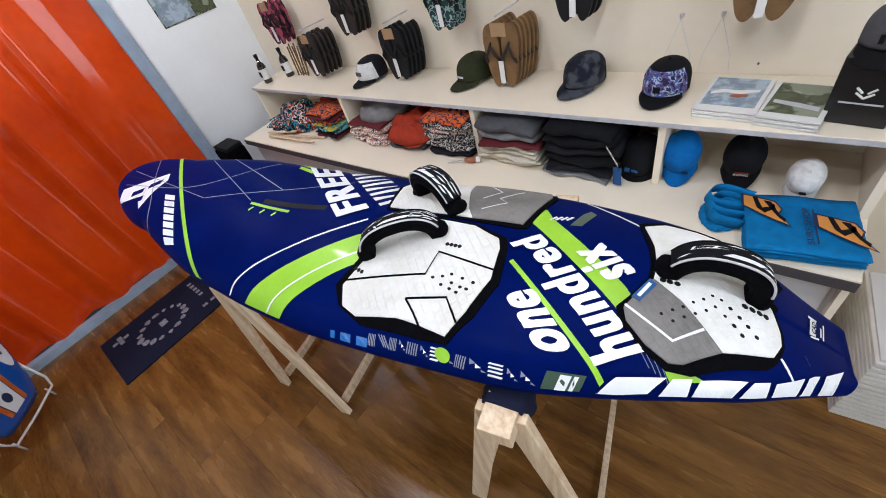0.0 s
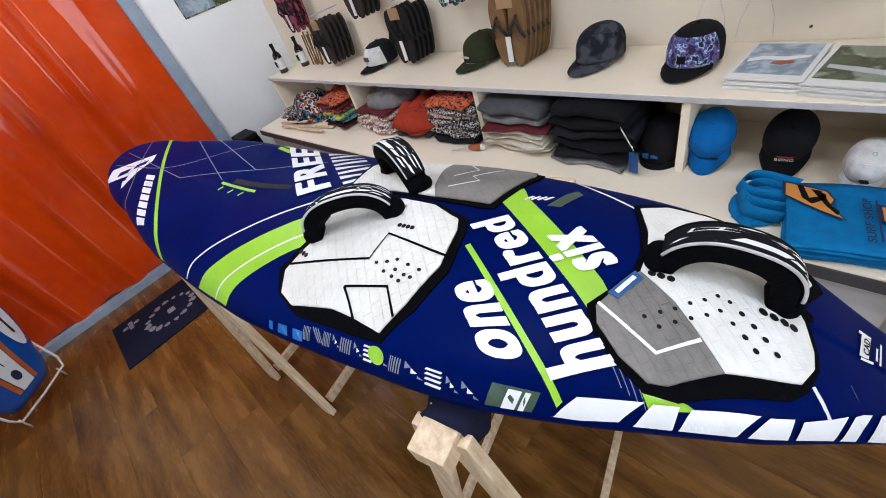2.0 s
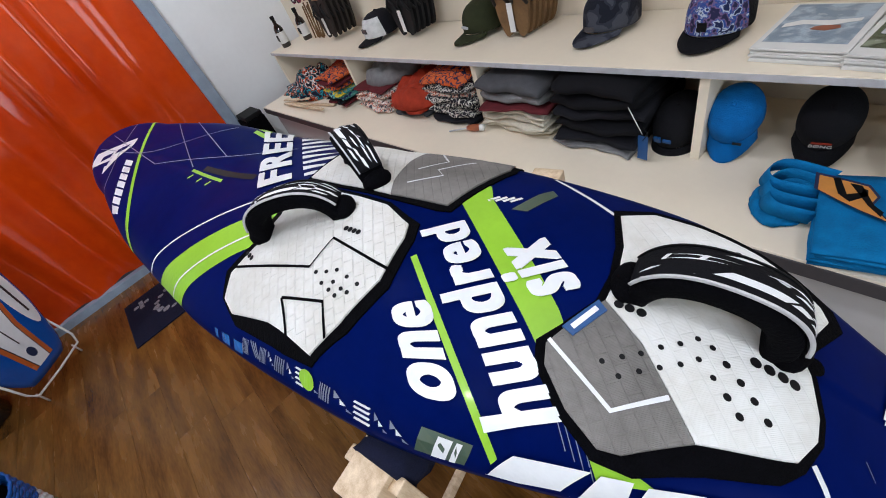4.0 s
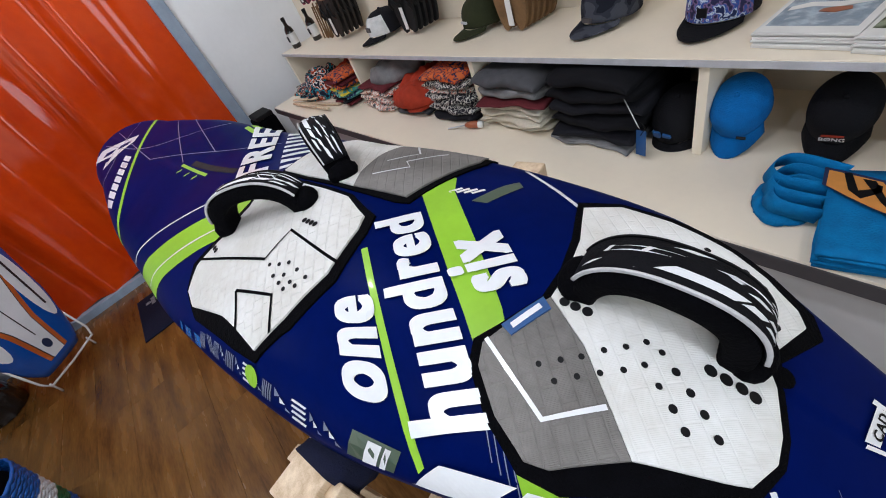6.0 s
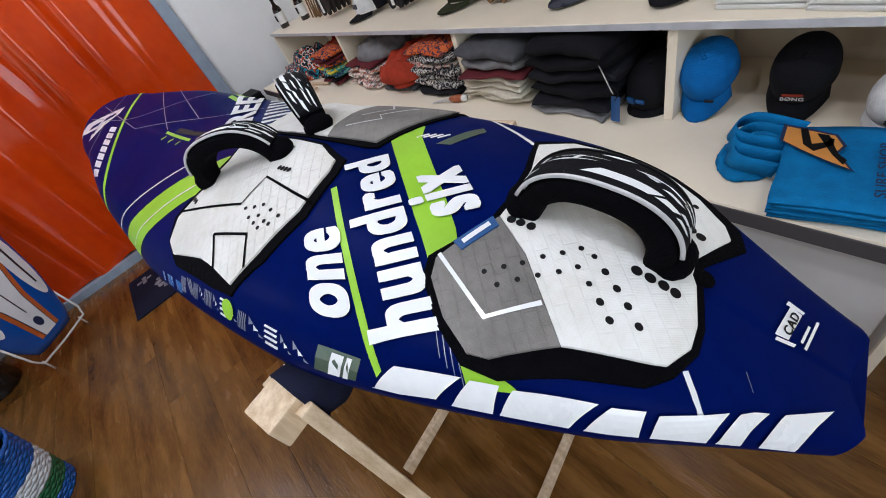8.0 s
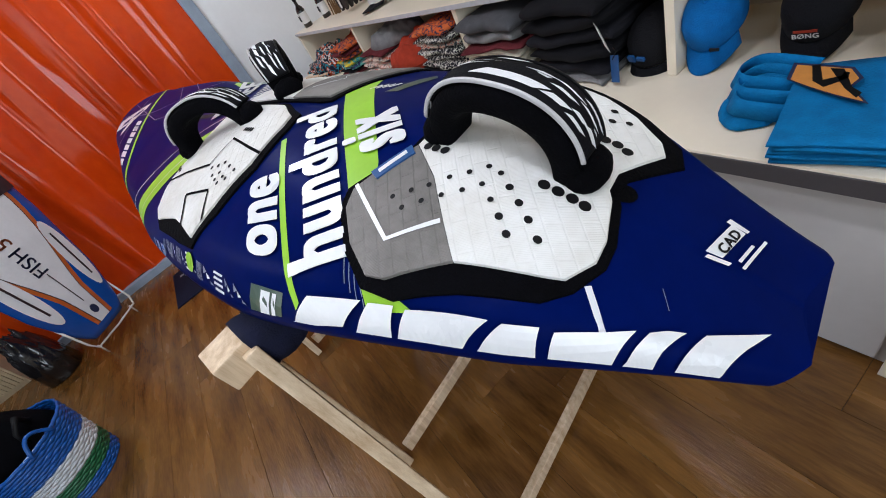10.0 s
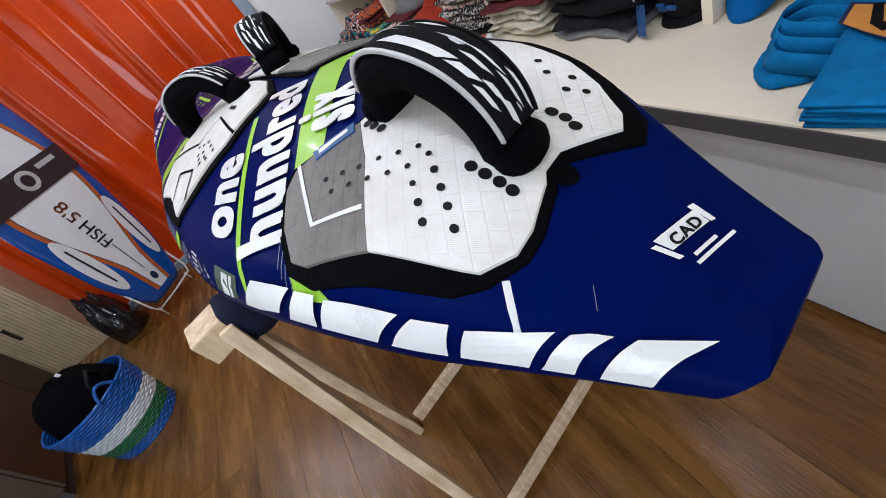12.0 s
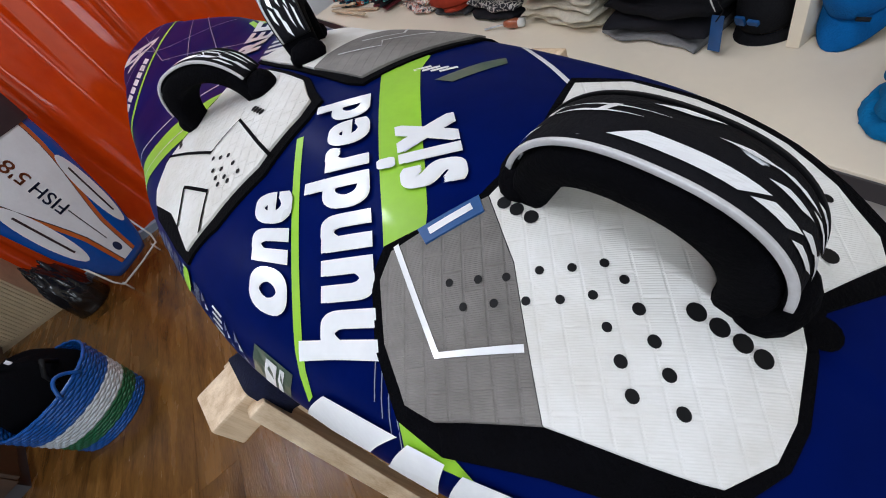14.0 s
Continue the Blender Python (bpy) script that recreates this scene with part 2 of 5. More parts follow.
structure("trim", bx((X0 - 0.02, 0.22, 0), (X0 + 0.055, 0.31, 2.45), bevel=0.006), M["bluegrey"], "blue-grey painted metal door post")
structure("trim", bx((X0 - 0.03, 0.20, 0), (X0 + 0.02, 0.222, 2.45)), M["dark_edge"], "dark rubber seal along the door post")
structure("trim_sill", bx((X0 + 0.04, -2.6, -0.01), (X0 + 0.10, 0.24, 0.06), bevel=0.006), M["bluegrey"], "blue-grey painted metal sill on the floor")

# ---- display bench and shelf ----
ZC, ZSH, YF, YS = 0.615, 0.905, 0.475, 0.755
XL, XR = -3.55, 0.06
bench = thing("display_bench", "long low white display bench with grey front panels and dark edge", "bench")
part("worktop", bx((XL, YF, ZC - 0.046), (XR, Y1 - 0.004, ZC), bevel=0.002), M["white_board"], bench)
part("edge_strip", bx((XL, YF - 0.004, ZC - 0.046), (XR, YF, ZC - 0.007)), M["dark_edge"], bench)
part("toe_panel", bx((XL, YF + 0.07, 0.0), (XR - 0.02, YF + 0.09, ZC - 0.047)), M["grey_panel"], bench)
part("end_panel", bx((XR - 0.02, YF + 0.03, 0.0), (XR, Y1 - 0.004, ZC - 0.047)), M["white_board"], bench)
for k in range(4):
    xa = XL + 0.02 + k * 0.89
    part("front_panel", bx((xa, YF + 0.05, 0.03), (xa + 0.882, YF + 0.069, ZC - 0.05), bevel=0.002), M["grey_panel"], bench)

shelf = thing("wall_shelf", "white open shelf with upright dividers standing on the bench", "shelf")
part("top_board", bx((XL, YS, ZSH - 0.022), (XR, Y1 - 0.004, ZSH), bevel=0.0015), M["white_board"], shelf)
part("front_lip", bx((XL, YS - 0.003, ZSH - 0.020), (XR, YS, ZSH - 0.003)), M["grey_trim"], shelf)
for x in (-3.54, -2.50, -1.46, -0.585, 0.045):
    part("divider", bx((x - 0.013, YS + 0.012, ZC + 0.001), (x + 0.013, Y1 - 0.004, ZSH - 0.022), bevel=0.001), M["white_board"], shelf)

# ---- the board on its trestles ----
K = 1.104
ANG = radians(-12.99)
CA, SA = math.cos(ANG), math.sin(ANG)
UB = np.array([0, .1, .2, .3, .4, .55, .7, .9, 1.15, 1.4, 1.7, 2.0, 2.31]) * K
ZB = np.array([.828, .912, 1.018, 1.034, 1.046, 1.064, 1.078, 1.078, 1.066, 1.048, 1.080, 1.105, 1.122])
WB = np.array([.078, .125, .191, .231, .263, .303, .317, .327, .329, .309, .278, .195, .0])
GU = np.linspace(0, UB[-1], 400)


def smoothed(v, r):
    k = np.exp(-0.5 * (np.arange(-3 * r, 3 * r + 1) / r) ** 2)
    p = np.concatenate([2 * v[0] - v[3 * r:0:-1], v, 2 * v[-1] - v[-2:-3 * r - 2:-1]])
    return np.convolve(p, k / k.sum(), "valid")


GZ = smoothed(np.interp(GU, UB, ZB), 12)
GW = smoothed(np.interp(GU, UB, WB), 8)
tip = GU > 2.0 * K
w2 = float(np.interp(2.0 * K, GU, GW))
GW[tip] = w2 * np.sqrt(np.clip(1 - ((GU[tip] - 2.0 * K) / (.31 * K)) ** 2, 0, 1)) ** 0.92
LEN = float(UB[-1])


def half(U):
    return max(0.004, float(np.interp(U, GU, GW)))


def deck(U, V, off=0.0):
    """A place on the upper side of the board, off metres proud of it: U from tail to nose, V across."""
    U = min(max(U, 0.0), LEN)
    w = half(U)
    a = min(abs(V), w)
    z = float(np.interp(U, GU, GZ)) - float(np.interp(U / K, [.9, 1.5], [.9, .5])) * a * a
    r0 = 0.80 * w
    if a > r0:
        q = (a - r0) / (w - r0)
        z -= min(0.045, 0.5 * w) * min(1.0, 0.3 + U / 0.3) * (1 - math.sqrt(max(0.0, 1 - q * q)))
        V += math.copysign(off * q, V)
        off *= math.sqrt(max(0.15, 1 - q * q))
    return place(U, V, z + float(np.interp(U, [1.0, 1.8], [0, .15])) * V + off)


def place(U, V, z):
    u = U / K
    V = V + .0187 * u + .01445 * u * u + .03 * max(0.0, 1 - u / .22) ** 2
    return Vector((-CA * U + SA * V, SA * U + CA * V, z))


def lay(U, V):
    """Where a mark of the deck plan lies: the plan is drawn a little further forward than the marks sit."""
    return (U + float(np.interp(U, [.1, .15, .22, .37, .5, .7, .75, .9, 1.2], [0, -.010, -.017, -.020, -.020, -.006, .006, 0, 0])),
            V + float(np.interp(U, [.1, .2, .37, .5, .9, 1.2], [.006, -.006, -.005, 0, .007, 0])))


def hull():
    rows = []
    NS = 150
    for i in range(NS):
        s = i / (NS - 1)
        U = 0.032 + (LEN - 0.032) * (s if s < 0.9 else 0.9 + 0.1 * math.sin((s - 0.9) / 0.1 * math.pi / 2))
        if i < 12:
            U = 0.003 + 0.027 * (i / 12) ** 1.7
        else:
            U = 0.032 + (U - 0.032) * (i - 11.5) / (i - 11.5 + 12 * (1 - i / (NS - 1)))
        w = half(U) * (1 - 0.22 * max(0.0, 1 - (U - 0.003) / 0.024) ** 2.4)
        pts = []
        th = float(np.interp(U, [0, .15, .5, 1.0, 1.6, 2.2, LEN], [.016, .052, .120, .15, .135, .085, .03]))
        top = [k / 10 * 0.8 for k in range(10)] + [0.8 + 0.2 * math.sin(j / 7 * math.pi / 2) for j in range(8)]
        zc = float(np.interp(U, GU, GZ))
        tw = float(np.interp(U, [1.0, 1.8], [0, .15]))
        up = []
        for f in top:
            V = f * w
            # notch of the tail
            n = 0.015 * max(0.0, 1 - U / 0.15) ** 2 * (1 - f * f) ** 2
            p = deck(U, V)
            up.append((U + n, V, p.z - tw * V))
        zr = up[-1][2]
        zb = min(zr - 0.012, zc - th)
        low = []
        for j in range(1, 7):
            q = j / 6 * math.pi / 2
            low.append((U, w - (1 - math.cos(q)) * min(0.06, 0.4 * w), zr + (zb - zr) * math.sin(q)))
        low.append((U, 0.3 * w, zb - 0.004))
        one = up + low
        ring = [place(a, b, c + tw * b) for a, b, c in one] + [place(a, -b, c - tw * b) for a, b, c in one[::-1]]
        rows.append(ring)
    return loft(rows, True)


def drape(name, polys, material, parent, off=0.0012, label="", cell=0.022, thick=0.0):
    """Flat outlines in U, V laid over the deck as a thin film."""
    bm = bmesh.new()
    for poly in polys:
        vs = [bm.verts.new((u, v, 0)) for u, v in poly]
        es = [bm.edges.new((vs[i], vs[(i + 1) % len(vs)])) for i in range(len(vs))]
        bmesh.ops.triangle_fill(bm, use_beauty=True, use_dissolve=False, edges=es)
    for _ in range(8):
        long = [e for e in bm.edges if e.calc_length() > cell]
        if not long or len(bm.edges) > 60000:
            break
        bmesh.ops.subdivide_edges(bm, edges=long, cuts=1)
        bmesh.ops.triangulate(bm, faces=[f for f in bm.faces if len(f.verts) > 3])
    rim = {v for e in bm.edges if e.is_boundary for v in e.verts}
    base = {}
    if thick:
        ext = bmesh.ops.extrude_edge_only(bm, edges=[e for e in bm.edges if e.is_boundary])
        base = {v for v in ext["geom"] if isinstance(v, bmesh.types.BMVert)}
    for v in bm.verts:
        pu, pv = lay(v.co.x, v.co.y)
        lim = 0.985 * half(pu)
        v.co = deck(pu, min(max(pv, -lim), lim), 0.0002 if v in base else off)
    bm.normal_update()
    me = bpy.data.meshes.new(name)
    up = sum((f.normal.z for f in bm.faces))
    if up < 0:
        bmesh.ops.reverse_faces(bm, faces=bm.faces)
    bm.to_mesh(me)
    bm.free()
    me.materials.append(material)
    ob = new(name, me)
    ob.parent = parent
    if label:
        ob["label"] = label
    return ob


def strip(line, wid):
    """An outline of even width along a line in U, V."""
    pts = [Vector(p) for p in line]
    out = []
    for i, p in enumerate(pts):
        d = (pts[min(i + 1, len(pts) - 1)] - pts[max(i - 1, 0)]).normalized()
        out.append((p, Vector((-d.y, d.x)) * wid / 2))
    return [tuple(p + n) for p, n in out] + [tuple(p - n) for p, n in out[::-1]]


def curve(line, n=8):
    """Points on a smooth curve through the given ones."""
    p = [Vector(q) for q in line]
    p = [2 * p[0] - p[1]] + p + [2 * p[-1] - p[-2]]
    out = []
    for a, b, c, d in zip(p, p[1:], p[2:], p[3:]):
        for k in range(n):
            t = k / n
            out.append(tuple(0.5 * (2 * b + (c - a) * t + (2 * a - 5 * b + 4 * c - d) * t * t + (3 * b - a - 3 * c + d) * t ** 3)))
    return out + [tuple(p[-2])]


def word(text, bold, resolution=6):
    """A flat mesh of a word, scaled so that its box is 1 by 1."""
    c = bpy.data.curves.new("word", "FONT")
    c.body, c.resolution_u, c.fill_mode = text, resolution, "BOTH"
    c.space_character = 1.0 + bold * 2.5
    ob = bpy.data.objects.new("word", c)
    scene.collection.objects.link(ob)
    bpy.context.view_layer.update()
    me = bpy.data.meshes.new_from_object(ob.evaluated_get(bpy.context.evaluated_depsgraph_get()))
    bpy.data.objects.remove(ob)
    bm = bmesh.new()
    bm.from_mesh(me)
    bpy.data.curves.remove(c)
    # bolder strokes: the outline again, shifted all round, each a hair above the last
    rim = [(i / 2 - 1, -1) for i in range(4)] + [(1, i / 2 - 1) for i in range(4)] + [(1 - i / 2, 1) for i in range(4)] + [(-1, 1 - i / 2) for i in range(4)]
    for k, (dx, dy) in enumerate(rim):
        n0 = len(bm.verts)
        bm.from_mesh(me)
        bm.verts.ensure_lookup_table()
        for v in bm.verts[n0:]:
            v.co += Vector((bold * dx, bold * dy * .55, 0.00005 * (k + 1)))
    bpy.data.meshes.remove(me)
    lo = [min(v.co[k] for v in bm.verts) for k in (0, 1)]
    hi = [max(v.co[k] for v in bm.verts) for k in (0, 1)]
    for v in bm.verts:
        v.co = ((v.co.x - lo[0]) / (hi[0] - lo[0]), (v.co.y - lo[1]) / (hi[1] - lo[1]), v.co.z)
    return bm


def deck_word(text, start, along, up, up_end, parent, bold=0.03, off=0.0038, material="decal_white", label="white lettering"):
    bm = word(text, bold)
    for _ in range(6):
        long = [e for e in bm.edges if e.calc_length() > 0.04]
        if not long:
            break
        bmesh.ops.subdivide_edges(bm, edges=long, cuts=1)
        bmesh.ops.triangulate(bm, faces=[f for f in bm.faces if len(f.verts) > 3])
    s, a, u, w = Vector(start), Vector(along), Vector(up), Vector(up_end)
    for v in bm.verts:
        q = s + a * v.co.x + (u + (w - u) * v.co.x) * v.co.y
        pu, pv = lay(q.x, q.y)
        lim = .97 * half(pu)
        v.co = deck(pu, min(max(pv, -lim), lim), off + v.co.z)
    return part("lettering", bm, M[material], parent, label)


board = thing("windsurf_board", "navy windsurf board with lime green bands, pads and foot straps", "windsurf board")
body = part("hull", hull(), M["navy"], board, "glossy navy blue hull", smooth=True)

# green bands and thin lines
drape("stripe", [[(.700, .155), (.70, .095), (.475, -.112), (.414, -.16), (.367, -.214), (.309, -.192), (.362, -.188), (.463, -.057), (.64, .113), (.665, .155)]], M["decal_green"], body, 0.0012, "lime green band")
drape("stripe", [strip([(.699, -.059), (.482, -.253)], .011)], M["decal_green"], body, 0.0012, "thin lime green line")
outer, inner = curve([(1.520, -.312), (1.40, -.20), (1.20, -.075), (1.06, -.01)]), curve([(1.345, -.322), (1.25, -.235), (1.14, -.16), (1.02, -.11)])
drape("stripe", [outer + inner[::-1]], M["decal_green"], body, 0.0012, "broad curved lime green band")
mid = [tuple(0.36 * Vector(a) + 0.64 * Vector(b)) for a, b in zip(outer, inner)]
drape("line", [strip(mid, .005)], M["decal_white"], body, 0.0022)
drape("stripe", [strip(curve([(2.35, .195), (2.055, -.054), (1.895, -.19), (1.74, -.318)]), .016)], M["decal_green"], body, 0.0012, "lime green line across the nose")
drape("line", [strip(curve([(1.60, -.306), (1.52, -.205), (1.375, -.108), (1.16, .01)]), .006)], M["decal_white"], body, 0.0012)
drape("line", [strip([(2.50, .03), (1.95, -.02), (1.35, .20)], .003)], M["decal_grey"], body, 0.0012)
drape("line", [strip(curve([(2.48, -.05), (2.05, .02), (1.75, .24)]), .003)], M["decal_grey"], body, 0.0016)
drape("line", [strip([(2.42, .12), (2.22, -.10), (2.1, -.26)], .004)], M["decal_grey"], body, 0.0020)
drape("line", [strip([(2.10, .18), (1.72, .02)], .003)], M["decal_grey"], body, 0.0024)
drape("line", [strip([(2.02, .22), (1.62, .10)], .003)], M["decal_grey"], body, 0.0028)
drape("line", [strip([(.582, .244), (.446, .153)], .006)], M["decal_white"], body, 0.0012)
drape("line", [strip([(.176, -.094), (.150, -.129)], .006)], M["decal_white"], body, 0.0012)

# words on the deck
deck_word("one", (.536, -.221), (.100, .104), (.066, -.022), (.056, -.032), board, 0.048)
deck_word("hundred", (.415, -.180), (.240, .221), (.084, -.054), (.058, -.052), board, 0.048)
deck_word("six", (.444, -.012), (.080, .066), (.074, -.060), (.066, -.066), board, 0.048)


M["brownwood"] = mat("brownwood", (0.06, 0.028, 0.014), 0.45, var=0.2, scale=6, stretch=(1, 6, 1))
M["navy_cloth"] = mat("navy_cloth", (0.008, 0.010, 0.030), 0.9, var=0.2, scale=40, bump=0.3, bscale=300, spec=0.2)


# pads
def pad(name, outline, tops, parent, label):
    p = drape(name, [outline], M["black_foam"], parent, 0.004, label, thick=1)
    for nm, poly, m in tops:
        drape(nm, [poly], M[m], p, 0.0075, thick=1)
    return p


rear_out = [(.455, .165), (.428, .078), (.42, .022), (.424, -.024), (.455, -.078), (.476, -.108), (.468, -.136), (.426, -.176), (.378, -.200), (.335, -.194), (.273, -.160), (.206, -.128), (.184, -.106), (.168, -.072), (.168, -.045), (.180, .001), (.187, .013), (.186, .034), (.148, .09), (.160, .12), (.207, .154), (.25, .172), (.33, .188), (.40, .192)]
rear_grey = [(.413, -.022), (.446, -.078), (.462, -.108), (.455, -.133), (.417, -.168), (.375, -.188), (.350, -.182), (.287, -.137), (.359, -.060)]
rear_white = [(.440, .150), (.416, .078), (.409, .020), (.4125, -.0212), (.3588, -.0592), (.2866, -.1366), (.241, -.119), (.193, -.100), (.176, -.072), (.176, -.046), (.188, -.000), (.195, .012), (.196, .038), (.168, .092), (.178, .112), (.215, .140), (.255, .158), (.33, .174), (.395, .178)]
rear_pad = pad("deck_pad", rear_out, [("white_panel", rear_white, "pad_white"), ("grey_panel", rear_grey, "pad_grey")], board, "white and grey embossed foam pad with black rim")
drape("line", [strip([(.460, -.102), (.371, -.147), (.319, -.106)], .0055)], M["decal_white"], rear_pad, 0.0088)
near_out = [(1.115, -.262), (1.15, -.213), (1.11, -.137), (1.105, -.05), (1.13, .02), (.99, .045), (.81, .035), (.722, .004), (.712, -.032), (.707, -.126), (.737, -.216), (.783, -.283), (.86, -.290), (1.03, -.293)]
near_white = [(1.10, -.262), (1.122, -.213), (1.085, -.137), (1.08, -.06), (1.11, .01), (.99, .033), (.81, .024), (.736, -.006), (.727, -.034), (.724, -.122), (.753, -.208), (.790, -.270), (.857, -.265), (.93, -.262), (1.05, -.278)]
front_pad = pad("deck_pad", near_out, [("white_panel", near_white, "pad_diamond")], board, "white embossed foam pad with black rim and lines")
far_out = [(.83, .046), (.715, .045), (.690, .052), (.655, .235), (.668, .285), (.80, .312), (1.0, .318), (1.11, .29), (1.15, .19), (1.12, .06), (1.0, .052)]
far_grey = [(.83, .056), (.702, .062), (.668, .235), (.680, .274), (.80, .300), (.92, .306), (.90, .20), (.86, .10)]
far_white = [(.831, .056), (.861, .10), (.901, .20), (.921, .304), (1.0, .304), (1.10, .28), (1.135, .19), (1.11, .068), (1.0, .06)]
far_pad = pad("deck_pad", far_out, [("grey_panel", far_grey, "pad_grey"), ("white_panel", far_white, "pad_diamond")], board, "grey and white embossed foam pad with black rim")
for line in ([(1.12, -.200), (.887, -.149), (.874, -.082), (.715, -.101)], [(.918, -.217), (.810, -.192), (.769, -.239)], [(.918, -.217), (.888, -.242), (.860, -.268)]):
    drape("groove", [strip(line, .0055)], M["black_foam"], front_pad, 0.0088)
for line in ([(.82, .10), (.76, .15), (.79, .17), (.74, .24)], [(.84, .16), (.80, .22), (.86, .27)]):
    drape("groove", [strip(line, .005)], M["decal_white"], far_pad, 0.0088)


def disc(u, v, r, stretch=1.0):
    return [(u + r * stretch * math.cos(k * math.tau / 14), v + r * math.sin(k * math.tau / 14)) for k in range(14)]


REAR_HOLES = [(.394, -.1), (.375, -.085), (.357, -.072), (.339, -.055), (.321, -.041), (.305, -.026), (.289, -.029), (.373, -.108), (.354, -.093), (.335, -.079), (.316, -.065), (.3, -.05), (.273, -.041), (.283, -.063), (.257, -.053), (.267, -.076), (.242, -.065), (.253, -.089), (.227, -.079)]
for k, (u, v) in enumerate(REAR_HOLES):
    drape("hole", [disc(u, v, .0033 if u > .28 else .0042)], M["black"], rear_pad, 0.0084)
for u, v in [(.246, -.021), (.232, -.021), (.218, -.021), (.205, -.022), (.396, -.021), (.383, -.021), (.369, -.021), (.224, .074), (.211, .075), (.199, .071)]:
    drape("screw_hole", [disc(u, v, .006)], M["black"], rear_pad, 0.0084)
for u, v in [(.237, .132), (.231, .111), (.216, .120), (.26, .125), (.28, .14)]:
    drape("hole", [disc(u, v, .004)], M["black"], rear_pad, 0.0084)
for u, v in [(.863, -.153), (.838, -.145), (.816, -.135), (.835, -.166), (.809, -.156), (.785, -.139), (.81, -.171), (.784, -.161), (.755, -.143), (.79, -.175), (.767, -.162)]:
    drape("hole", [disc(u, v, .0038, 1.3)], M["black"], front_pad, 0.0084)
for u, v in [(1.10, -.165), (1.088, -.168), (1.076, -.171), (.86, -.055), (.848, -.055), (.836, -.055), (.824, -.055)]:
    drape("screw_hole", [disc(u, v, .0058)], M["black"], front_pad, 0.0084)
drape("vent_plug", [disc(.183, .018, .012)], M["black_foam"], board, 0.002, "black vent plug")
drape("cloth_tag", [[(.450, -.080), (.434, -.086), (.406, -.036), (.420, -.026)]], M["tag_blue"], board, 0.0095, "small blue cloth tag", thick=1)
drape("tag_print", [strip([(.438, -.076), (.418, -.038)], .007)], M["decal_white"], board, 0.0102)


# foot straps
M["pipe_white"] = mat("pipe_white", (0.60, 0.59, 0.60), 0.6, var=0.1, scale=40)
PRINTS = [(.42, .60, -.66, -.34, .05), (.62, .70, -.62, -.40, .04), (.72, .80, -.70, -.55, .03), (.73, .79, -.36, -.20, .03), (.80, .87, -.30, -.08, .03),
          (.63, .71, -.10, .02, .04), (.54, .60, .18, .32, .05), (.62, .72, .30, .40, .05), (.735, .83, .22, .34, .04), (.74, .86, .58, .70, .03),
          (.24, .36, -.10, -.04, .10), (.27, .39, .16, .22, .10), (.24, .26, -.10, .22, .02), (.37, .39, -.05, .25, .02), (.45, .50, .56, .72, .04), (.15, .20, -.6, -.45, .05)]


